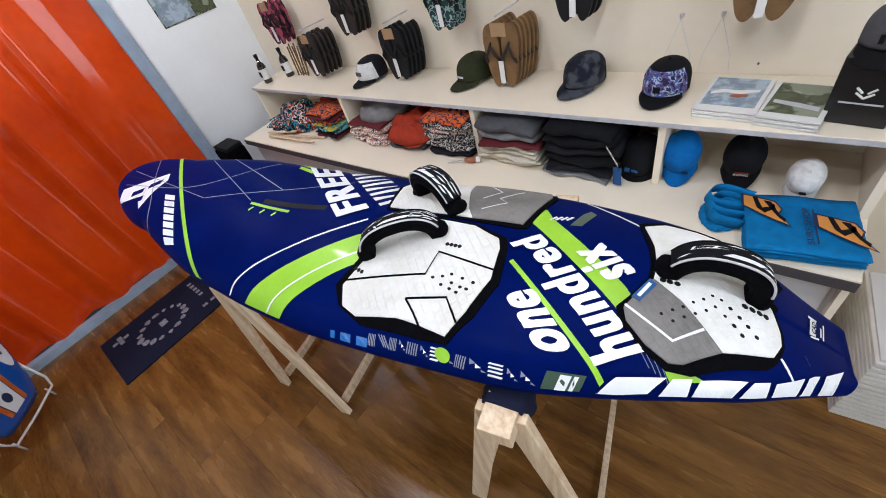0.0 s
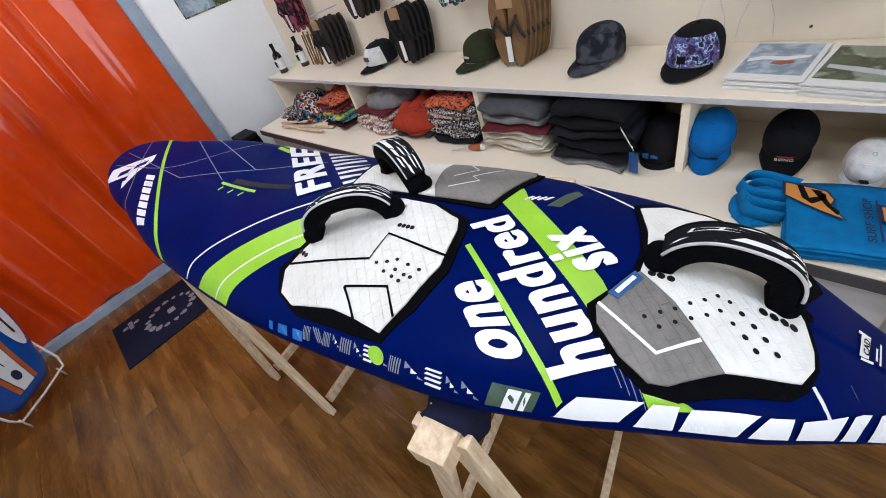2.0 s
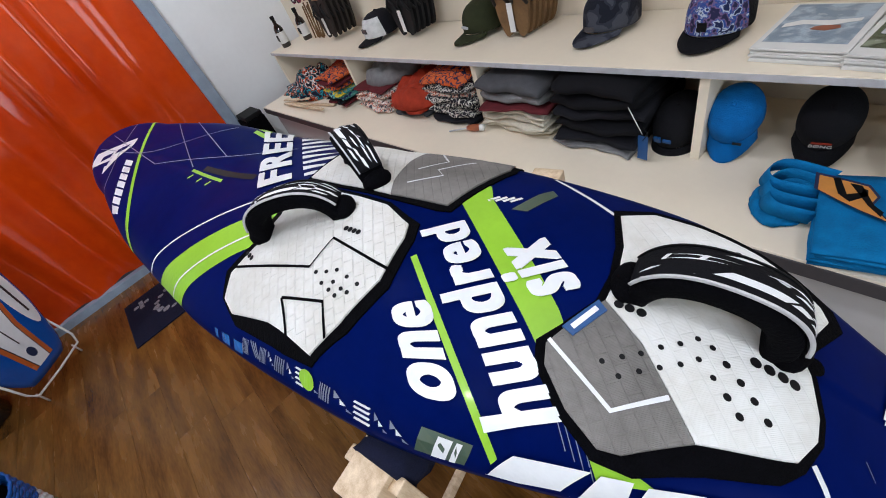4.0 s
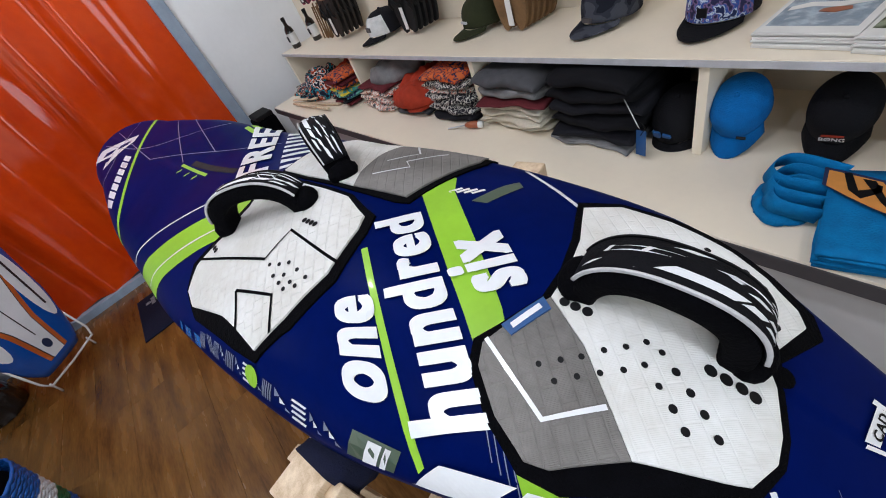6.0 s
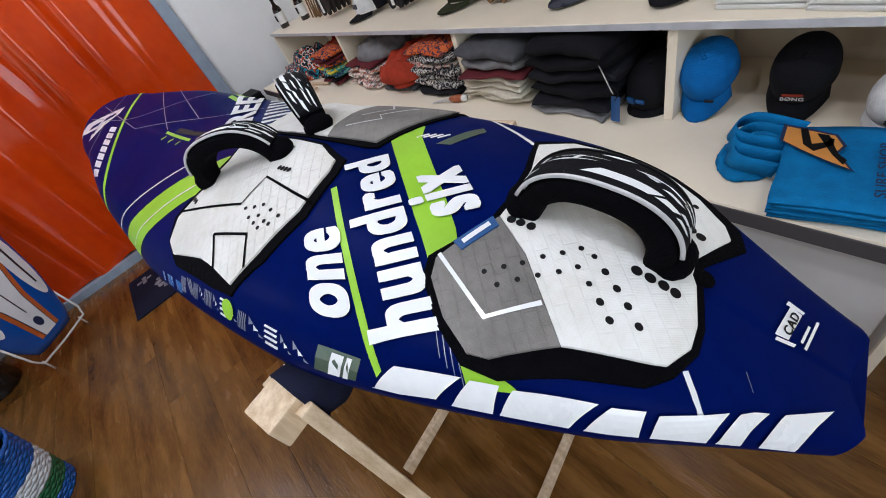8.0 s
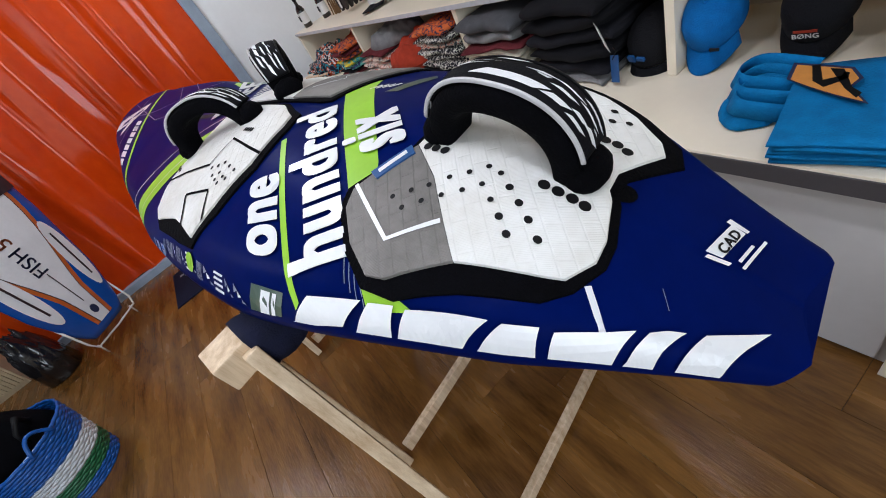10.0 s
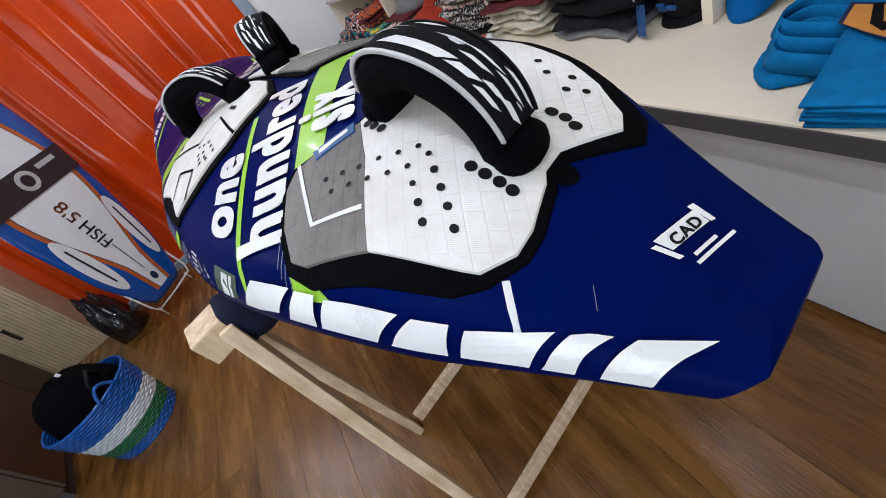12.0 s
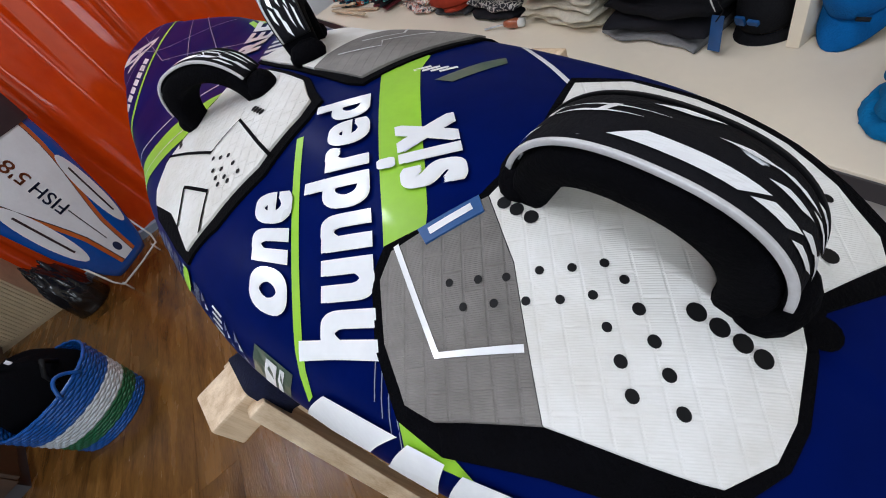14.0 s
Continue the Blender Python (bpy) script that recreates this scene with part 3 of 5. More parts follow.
def strap(p0, p1, height, width, lean=0.0):
    """A padded foot strap arching from p0 to p1 on the deck."""
    s = thing("foot_strap", "", "")
    a, b = deck(*lay(*p0), 0.006), deck(*lay(*p1), 0.006)
    ax = (b - a)
    L = ax.length
    ax.normalize()
    side = Vector((0, 0, 1)).cross(ax).normalized()
    upv = ax.cross(side).normalized()
    if upv.z < 0:
        upv = -upv
    mid = (a + b) / 2

    def at(ph, w, r):
        cx, cz = math.cos(ph), math.sin(ph)
        ex = math.copysign(abs(cx) ** 0.85, cx)
        ez = max(0.0, cz) ** 0.80
        return mid + ax * ex * (L / 2 + r) + upv * (ez * (height + r) - 0.004) + side * (w * (0.72 + 0.28 * ez) + lean * ez) - upv * 0.35 * ez * max(0.0, w)

    def sweep(r_out, r_in, w0, w1, n=40, p0=0.0, p1=1.0):
        rows = []
        for i in range(n + 1):
            ph = math.pi * (1 - (p0 + (p1 - p0) * i / n))
            ring = []
            for k in range(16):
                q = k / 16 * math.tau
                sx = math.copysign(abs(math.cos(q)) ** 0.45, math.cos(q))
                sz = math.copysign(abs(math.sin(q)) ** 0.45, math.sin(q))
                ring.append(at(ph, (w0 + w1) / 2 + (w1 - w0) / 2 * sx, (r_out + r_in) / 2 + (r_out - r_in) / 2 * sz))
            rows.append(ring)
        return loft(rows, True)

    def patch(p0, p1, w0, w1, skew=0.0):
        """A printed patch on the cover."""
        n = max(3, int((p1 - p0) * 40))
        return loft([[at(math.pi * (1 - (p0 + (p1 - p0) * i / n + skew * f)), h * (w0 + (w1 - w0) * f), 0.0056) for f in (0, .34, .67, 1)] for i in range(n + 1)])

    h = width / 2
    part("lining", sweep(-0.001, -0.032, -h - 0.007, h + 0.002), M["black_foam"], s, "thick black neoprene lining", smooth=True)
    part("cover", sweep(0.0045, -0.002, -h + 0.002, h - 0.003, p0=.10, p1=.90), M["strap_print"], s, "black woven cover with white print", smooth=True)
    part("piping", sweep(0.0055, 0.001, -h - 0.0018, -h + 0.0016, p0=.10, p1=.90), M["pipe_white"], s, "pale grey piping", smooth=True)
    part("piping", sweep(0.0055, 0.001, h - 0.003, h, p0=.10, p1=.90), M["black"], s, "black piping", smooth=True)
    for p0, p1, w0, w1, sk in PRINTS:
        part("print", patch(p0, p1, w0, w1, sk), M["decal_white"], s)
    for q, sg in ((a, -1), (b, 1)):
        bm = lathe([(.001, -.004), (.019, -.004), (.023, .006), (.022, .016), (.014, .028), (.001, .032)], 16, 1.0, h / 0.023 * 1.08)
        bmesh.ops.transform(bm, matrix=Matrix.Translation(q + ax * sg * -0.004) @ Matrix((ax, side, upv)).transposed().to_4x4(), verts=bm.verts)
        part("end_pad", bm, M["black_foam"], s, smooth=True)
    s.parent = board
    return s


sp = mat("strap_print", (0.007, 0.007, 0.009), 0.8, var=0.2, scale=30, bump=0.2, bscale=300, spec=0.1)
n, l = sp.node_tree.nodes, sp.node_tree.links
tc, mp, nz, rp, mx = n.new("ShaderNodeTexCoord"), n.new("ShaderNodeMapping"), n.new("ShaderNodeTexNoise"), n.new("ShaderNodeValToRGB"), n.new("ShaderNodeMix")
mp.inputs["Scale"].default_value, mp.inputs["Rotation"].default_value = (1, 4.2, 1), (0, 0, radians(35))
nz.inputs["Scale"].default_value, nz.inputs["Detail"].default_value, nz.inputs["Roughness"].default_value = 19, 2.5, 0.6
rp.color_ramp.elements[0].position, rp.color_ramp.elements[1].position = 0.66, 0.68
l.new(tc.outputs["Object"], mp.inputs[0]), l.new(mp.outputs[0], nz.inputs[0]), l.new(nz.outputs[0], rp.inputs[0])
mx.data_type = "RGBA"
bs = n["Principled BSDF"]
l.new(rp.outputs[0], mx.inputs[0]), l.new(bs.inputs["Base Color"].links[0].from_socket, mx.inputs[6])
mx.inputs[7].default_value = (0.72, 0.74, 0.76, 1)
l.new(mx.outputs[2], bs.inputs["Base Color"])
M["strap_print"] = sp
strap((.398, .012), (.216, .016), .103, .058)
strap((1.09, -.120), (.896, -.012), .094, .054)
strap((1.055, .172), (.885, .078), .110, .060)

# plain shapes that stand for marks on deck and rail
def rail_v(U, f):
    return -half(U) * f


def rail_block(u0, u1, f0, f1, slant=0.0):
    return [(u0, rail_v(u0, f0)), (u1, rail_v(u1, f0)), (u1 + slant, rail_v(u1 + slant, f1)), (u0 + slant, rail_v(u0 + slant, f1))]


# large white shapes along the tail rail: slanted blocks
RAIL_BLOCKS = (
    [(.459, -.236), (.374, -.208), (.402, -.236), (.492, -.268)],
    [(.364, -.206), (.332, -.196), (.338, -.226), (.396, -.250)],
    [(.318, -.193), (.240, -.162), (.276, -.205), (.336, -.229)],
    [(.229, -.158), (.199, -.144), (.204, -.178), (.266, -.204)],
    [(.187, -.142), (.125, -.114), (.150, -.156), (.196, -.174)],
    [(.114, -.111), (.088, -.097), (.112, -.140), (.142, -.156)],
    [(.075, -.090), (.034, -.060), (.060, -.110), (.092, -.128)],
)
for poly in RAIL_BLOCKS:
    drape("rail_mark", [poly], M["decal_white"], body, 0.0042, cell=.007)
for k in range(4):
    drape("scratch", [strip([(.435 - k * .014, -.165 - k * .006), (.405 - k * .012, -.205 - k * .004)], .0012)], M["decal_grey"], body, 0.0012)
drape("scratch", [strip([(.118, -.066), (.106, -.084)], .0006)], M["decal_grey"], body, 0.0012)
for u0, u1, f0, f1, m in ((.58, .51, .90, .99, "decal_dkgreen"), (.555, .535, .91, .985, "decal_white"), (.53, .522, .91, .98, "decal_white")):
    drape("rail_patch", [rail_block(u0, u1, f0, f1, .01)], M[m], body, 0.0012 if m != "decal_white" else 0.002)
rng = random.Random(4)
u = 1.00
while u > .60:
    w = rng.uniform(.020, .036)
    kind = rng.randrange(4)
    if kind == 0:
        for k in range(5):
            drape("rail_patch", [rail_block(u - w * k / 5, u - w * (k + .5) / 5, .925, .985, .004)], M["decal_grey"], body, 0.0016, cell=.01)
    elif kind == 1:
        for k in range(4):
            f = .92 + .018 * k
            drape("rail_patch", [rail_block(u, u - w * .9, f, f + .009, .003)], M["decal_white"], body, 0.0012)
    elif kind == 2:
        for k in range(3):
            uu = u - w * k / 3
            drape("rail_patch", [[(uu, rail_v(uu, .925 + .02 * k)), (uu - w / 3, rail_v(uu, .94 + .015 * k)), (uu, rail_v(uu, .955 + .01 * k))]], M["decal_white" if k == 1 else "decal_grey"], body, 0.0016, cell=.01)
    else:
        for k in range(3):
            drape("rail_patch", [strip([(u - k * .008, rail_v(u, .92)), (u - w * .6 - k * .006, rail_v(u - w, .98))], .003)], M["decal_grey"], body, 0.0012)
    u -= w + .004
drape("rail_mark", [[(.790 + .020 * math.cos(k), rail_v(.79, .945) + .011 * math.sin(k)) for k in [j * math.tau / 20 for j in range(20)]]], M["decal_green"], body, 0.003)
for u0, u1 in ((1.13, 1.115), (1.095, 1.06), (1.04, 1.005)):
    drape("rail_mark", [rail_block(u0, u1, .955, .997, .004)], M["decal_blue"], body, 0.0012)
# nose emblem and bars
drape("emblem", [[(2.425, -.142), (2.465, -.075), (2.345, 0.0), (2.262, .056), (2.235, .02), (2.258, -.044), (2.27, -.137), (2.33, -.09)]], M["decal_white"], body, 0.0012, "white slanted emblem")
for bar in ([(2.385, -.075), (2.33, -.04), (2.325, -.065), (2.375, -.10)], [(2.315, -.02), (2.265, .02), (2.26, -.005), (2.31, -.045)], [(2.345, -.105), (2.30, -.075), (2.29, -.10), (2.33, -.12)]):
    drape("emblem_bar", [bar], M["navy"], body, 0.002)
for k in range(7):
    p = Vector((1.945, -.222)).lerp(Vector((2.12, -.035)), k / 7)
    q = Vector((.060, -.006))
    d = Vector((.175, .187)) * .110
    drape("nose_mark", [[tuple(p), tuple(p + d), tuple(p + d + q), tuple(p + q)]], M["decal_white"], body, 0.0012)
drape("nose_mark", [strip([(1.71, .010), (1.515, .008)], .011)], M["decal_green"], body, 0.0012, "lime green bar")
for k in range(3):
    u = 1.685 - k * .058
    drape("nose_mark", [strip([(u, -.004), (u + .012, -.022)], .007)], M["decal_green"], body, 0.0012)
drape("mast_slot", [strip([(1.66, .032), (1.36, .044)], .022)], M["black"], body, 0.001, "dark mast track slot")
deck_word("FREE", (1.185, .058), (.315, .232), (.098, -.055), (.118, -.030), board, 0.05)
A, al, acr = Vector((1.155, .075)), Vector((.30, .215)), Vector((-.098, .052))
for k in range(9):
    p = A + al * (k * .115)
    drape("deck_mark", [[tuple(p), tuple(p + al * (.05 + .02 * (k % 2))), tuple(p + al * (.09 - .05 * (k % 2)) + acr), tuple(p + al * .03 + acr)]], M["decal_white"], body, 0.0012)
for k in range(4):
    p = Vector((1.58, .225)) + Vector((.012, .028)) * k
    drape("deck_mark", [[tuple(p), tuple(p + Vector((.075, .012))), tuple(p + Vector((.08, .03))), tuple(p + Vector((.006, .02)))]], M["decal_green"], body, 0.0012)
# tail badge and side badge
drape("badge", [[(.0965, -.008), (.086, .040), (.0735, .037), (.083, -.006)]], M["decal_white"], body, 0.0016, "white badge with dark letters")
drape("badge", [[(.0955, -.0145), (.094, -.0095), (.0755, -.006), (.077, -.011)]], M["decal_white"], body, 0.0012)
drape("badge", [[(.0905, .040), (.0885, .047), (.071, .043), (.0725, .0385)]], M["decal_white"], body, 0.0012)
deck_word("CAD", (.0815, -.001), (-.0062, .034), (.0085, .0018), (.0085, .0018), body, 0.035, 0.0022, "black", "dark lettering")
for k, (va, vb) in enumerate(((.000, .027), (-.006, .040))):
    drape("badge_bar", [strip([(.0705 - k * .0055 - va * .2, va), (.0705 - k * .0055 - vb * .2, vb)], .0027)], M["decal_white"], body, 0.0012)
drape("badge", [[(.60, .10), (.58, .165), (.565, .19), (.55, .175), (.575, .105)]], M["decal_dkgreen"], body, 0.0012)
for k in range(4):
    drape("badge", [strip([(.648 - k * .012, .108 + k * .004), (.635 - k * .012, .128 + k * .004)], .006)], M["decal_white"], body, 0.0012)


# trestles
def trestle(u, feet, v0, v1, legs):
    t = thing("trestle", "raw pine folding trestle carrying the board", "trestle", group="trestles under the board")
    top = float(np.interp(u, GU, GZ)) - 0.148
    part("top_beam", beam(place(u, v0, top - .04), place(u, v1, top - .04), .075, .055, bevel=.004), M["pine"], t)
    for f in feet:
        sg = 1 if f > u else -1
        for v, w in zip(legs, (.058, .05)):
            vf = v - .02 if v < 0 else v
            part("leg", beam(place(u + sg * .03, v, top - .03), place(f, vf, 0.0), w, .026, up=(SA, CA, 0)), M["pine"], t)
        part("foot_rail", beam(place(f - sg * .012, legs[0] + .01, .05), place(f - sg * .012, legs[1] - .01, .05), .022, .045), M["pine"], t)
    return t


trestle(.655, (.43, .87), -.395, .40, (-.34, .33))
trestle(1.74, (1.61, 2.05), -.255, .26, (-.265, .25))
# dark cloth pad folded over the near trestle
tp = float(np.interp(.655, GU, GZ)) - 0.148
rows = []
for i in range(13):
    a = -1.5 + 3.0 * i / 12
    row = []
    for k in range(17):
        v = -.335 + .20 * k / 16
        du = .062 * math.sin(min(max(a, -1.2), 1.2)) + .006 * math.sin(k * 1.3 + i)
        dz = -max(0.0, abs(a) - .7) * .09 + .002 * math.sin(k * 2.1)
        row.append(place(.655 + du, v, tp - .008 + dz))
    rows.append(row)
cloth = thing("cloth_pad", "dark navy cloth pad folded over the trestle beam", "pad")
part("cloth", loft(rows), M["navy_cloth"], cloth, smooth=True).modifiers.new("thickness", "SOLIDIFY").thickness = .006


# ---- goods on the bench ----
def cloth_mat(name, cols, scale=26.0, rough=0.9, hard=True, detail=1.5):
    """Printed cloth: patches of the given colours."""
    m = mat(name, cols[0], rough, var=0.15, scale=30, bump=0.3, bscale=220, spec=0.2)
    if len(cols) > 1:
        n, l = m.node_tree.nodes, m.node_tree.links
        tc, vo, rp = n.new("ShaderNodeTexCoord"), n.new("ShaderNodeTexNoise"), n.new("ShaderNodeValToRGB")
        vo.inputs["Scale"].default_value, vo.inputs["Detail"].default_value = scale, detail
        l.new(tc.outputs["Object"], vo.inputs[0]), l.new(vo.outputs[0], rp.inputs[0])
        rp.color_ramp.interpolation = "CONSTANT" if hard else "LINEAR"
        e = rp.color_ramp.elements
        e[0].position, e[0].color = 0.0, (*cols[0], 1)
        e[1].position, e[1].color = 0.36 + 0.28 * (len(cols) - 1) / len(cols), (*cols[-1], 1)
        for k, c in enumerate(cols[1:-1], 1):
            e.new(0.36 + 0.28 * k / len(cols)).color = (*c, 1)
        l.new(rp.outputs[0], n["Principled BSDF"].inputs["Base Color"])
    return m


CL = {
    "teal": cloth_mat("cloth_teal", [(0.01, 0.012, 0.03), (0.02, 0.26, 0.32), (0.012, 0.012, 0.02), (0.45, 0.07, 0.02), (0.60, 0.58, 0.55), (0.01, 0.01, 0.02)], 22),
    "red": cloth_mat("cloth_red", [(0.42, 0.045, 0.02)]),
    "floral": cloth_mat("cloth_floral", [(0.70, 0.66, 0.58), (0.45, 0.08, 0.04), (0.72, 0.68, 0.60), (0.05, 0.05, 0.06)], 55),
    "mono": cloth_mat("cloth_mono", [(0.02, 0.02, 0.025), (0.55, 0.52, 0.47), (0.015, 0.015, 0.02)], 60),
    "orange": cloth_mat("cloth_orange", [(0.55, 0.10, 0.02), (0.02, 0.02, 0.06), (0.60, 0.14, 0.04)], 40),
    "yellow": cloth_mat("cloth_yellow", [(0.60, 0.48, 0.05), (0.05, 0.30, 0.30)], 40),
    "mint": cloth_mat("cloth_mint", [(0.15, 0.45, 0.40), (0.03, 0.05, 0.12)], 40),
    "grey": cloth_mat("cloth_grey", [(0.085, 0.085, 0.092)]),
    "lgrey": cloth_mat("cloth_lgrey", [(0.22, 0.215, 0.215)]),
    "cream": cloth_mat("cloth_cream", [(0.66, 0.60, 0.48)]),
    "maroon": cloth_mat("cloth_maroon", [(0.13, 0.02, 0.025)]),
    "black": cloth_mat("cloth_black", [(0.005, 0.005, 0.007)]),
    "char": cloth_mat("cloth_char", [(0.011, 0.011, 0.015)]),
    "blue": cloth_mat("cloth_blue", [(0.0, 0.13, 0.42)]),
    "olive": cloth_mat("cloth_olive", [(0.030, 0.034, 0.014)]),
    "white": cloth_mat("cloth_white", [(0.72, 0.71, 0.69)]),
    "camo": cloth_mat("cloth_camo", [(0.010, 0.011, 0.018), (0.026, 0.029, 0.040), (0.055, 0.058, 0.072)], 22),
    "palm": cloth_mat("cloth_palm", [(0.012, 0.02, 0.07), (0.40, 0.46, 0.55), (0.03, 0.07, 0.25), (0.16, 0.10, 0.20), (0.02, 0.02, 0.06)], 48, detail=8),
    "wetbag": mat("wetbag", (0.030, 0.032, 0.036), 0.14, var=0.3, scale=9, coat=0.6, col2=(0.004, 0.004, 0.005)),
    "bag": cloth_mat("cloth_bag", [(0.0, 0.17, 0.42)]),
}


def fold(w, d, h, seed, sag=0.3):
    """One folded garment: a soft slab with a rounded fold in front."""
    r = random.Random(seed)
    rows = []
    ph, ph2 = r.uniform(0, 6), r.uniform(0, 6)
    for i in range(15):
        x = -w / 2 + w * i / 14
        e = 1 - abs(2 * i / 14 - 1) ** 5
        ring = []
        for k in range(20):
            q = k / 20 * math.tau
            cy = math.copysign(abs(math.cos(q)) ** 0.42, math.cos(q))
            cz = math.copysign(abs(math.sin(q)) ** 0.75, math.sin(q))
            wob = 0.010 * math.sin(x * 22 + ph + q) + 0.006 * math.sin(x * 50 + ph2 + 2 * q)
            z = h / 2 + cz * h / 2 * (0.55 + 0.45 * e) + 0.08 * h * math.sin(x * 26 + ph) * (cz > 0)
            ring.append((x + 0.008 * math.sin(q * 2 + ph), cy * (d / 2 + wob), z))
        rows.append(ring)
    return loft(rows, True)


def stack(label, x, y, z, w, d, layers, seed, jitter=0.012, turn=0.0):
    t = thing("clothes_stack", label, "clothes", pose(x, y, z, 0, 0, turn), group="folded clothes on the bench")
    r = random.Random(seed)
    zz = 0.0
    for col, h in layers:
        bm = fold(w * r.uniform(0.93, 1.02), d * r.uniform(0.94, 1.02), h * 1.12, r.random())
        bmesh.ops.transform(bm, matrix=pose(r.uniform(-jitter, jitter), r.uniform(-jitter, jitter), zz, r.uniform(-1, 1), r.uniform(-2, 2), r.uniform(-4, 4)), verts=bm.verts)
        part("garment", bm, CL[col], t, smooth=True)
        zz += h
    return t


def heap(label, x, y, z, w, d, h, col, seed):
    """A loosely thrown garment."""
    t = thing("clothes_heap", label, "clothes", pose(x, y, z, 0, 0, 0), group="folded clothes on the bench")
    rows = []
    n = 30
    for i in range(n + 1):
        row = []
        for k in range(n + 1):
            a0, b0 = 2 * i / n - 1, 2 * k / n - 1
            a, b = a0 * math.sqrt(1 - b0 * b0 / 2), b0 * math.sqrt(1 - a0 * a0 / 2)
            rr = math.hypot(a, b)
            f = max(0.0, 1 - rr ** 3.5) ** 0.5
            wv = noise.noise(Vector((a * 2.2 + seed, b * 2.2, seed))) * 0.32 + noise.noise(Vector((a * 5, b * 5 + seed, 3))) * 0.16 + noise.noise(Vector((a * 11, b * 11 + seed, 8))) * 0.05
            row.append((a * w / 2 * (1 + 0.2 * wv), b * d / 2 * (1 + 0.2 * wv), max(0.004, h * f * (0.75 + wv))))
        rows.append(row)
    bm = loft(rows)
    part("garment", bm, CL[col], t, smooth=True).modifiers.new("thickness", "SOLIDIFY").thickness = 0.006
    return t


B = ZC + 0.001
heap("crumpled teal and black printed swim shorts in the corner", -3.12, .80, B, .44, .30, .20, "teal", 1.3)
stack("small folded stack of dark patterned shorts", -3.20, .74, B, .30, .24, [("teal", .03), ("teal", .03), ("teal", .03)], 5)
heap("crumpled dark red garment behind the shorts", -2.86, .92, B, .30, .26, .22, "red", 4.1)
stack("folded stack of bright orange, yellow and mint shorts", -2.66, .80, B, .27, .28, [("maroon", .025), ("char", .02), ("mint", .03), ("yellow", .03), ("orange", .03), ("maroon", .02), ("orange", .035)], 7, turn=-6)
stack("folded floral shorts under a grey shirt", -2.27, .84, B, .33, .30, [("floral", .035), ("floral", .04), ("floral", .035), ("maroon", .02)], 9)
heap("loosely folded grey hooded shirt on floral shorts", -2.25, .90, B + .125, .36, .34, .11, "lgrey", 2.2)
stack("bright red garment thrown over a pile", -1.95, .84, B, .27, .28, [("grey", .02), ("red", .05)], 11)
heap("bright red garment sagging over the pile", -1.93, .84, B + .060, .40, .36, .125, "red", 6.4)
stack("folded black and white patterned shorts in a stack", -1.63, .86, B, .30, .30, [("char", .03), ("mono", .04), ("mono", .03), ("mono", .03), ("floral", .02), ("mono", .035), ("orange", .035)], 13)
stack("folded cream trousers under grey sweatshirts", -1.25, .87, B, .32, .33, [("cream", .03), ("cream", .03), ("cream", .025), ("cream", .03), ("maroon", .018), ("lgrey", .04), ("grey", .05)], 15)
stack("tall folded stack of black and charcoal sweatshirts", -.90, .88, B, .31, .36, [("lgrey", .02), ("char", .04), ("black", .05), ("char", .045), ("black", .05), ("black", .045)], 17)


def card(name, w, h, m, pm, parent=None, t=0.0015):
    return part(name, bx((-w / 2, -t / 2, 0), (w / 2, t / 2, h), pm), m, parent)


M["paper"] = mat("paper", (0.72, 0.71, 0.68), 0.6, var=0.04, scale=30)
M["kraft"] = mat("kraft", (0.36, 0.22, 0.11), 0.7, var=0.1, scale=30)
tag = thing("price_tag", "white and blue price tags hanging from the sweatshirts", "tag")
card("tag_card", .09, .035, M["paper"], pose(-.745, .715, B + .135, 25, 32, -35), tag)
card("tag_card", .045, .075, M["tag_blue"], pose(-.715, .70, B + .015, -12, -14, -25), tag)
bm = tube(bmesh.new(), [(-.72, .71, B + .125), (-.70, .70, B + .11), (-.715, .70, B + .085)], .0015, 6)
part("string", bm, M["black"], tag)


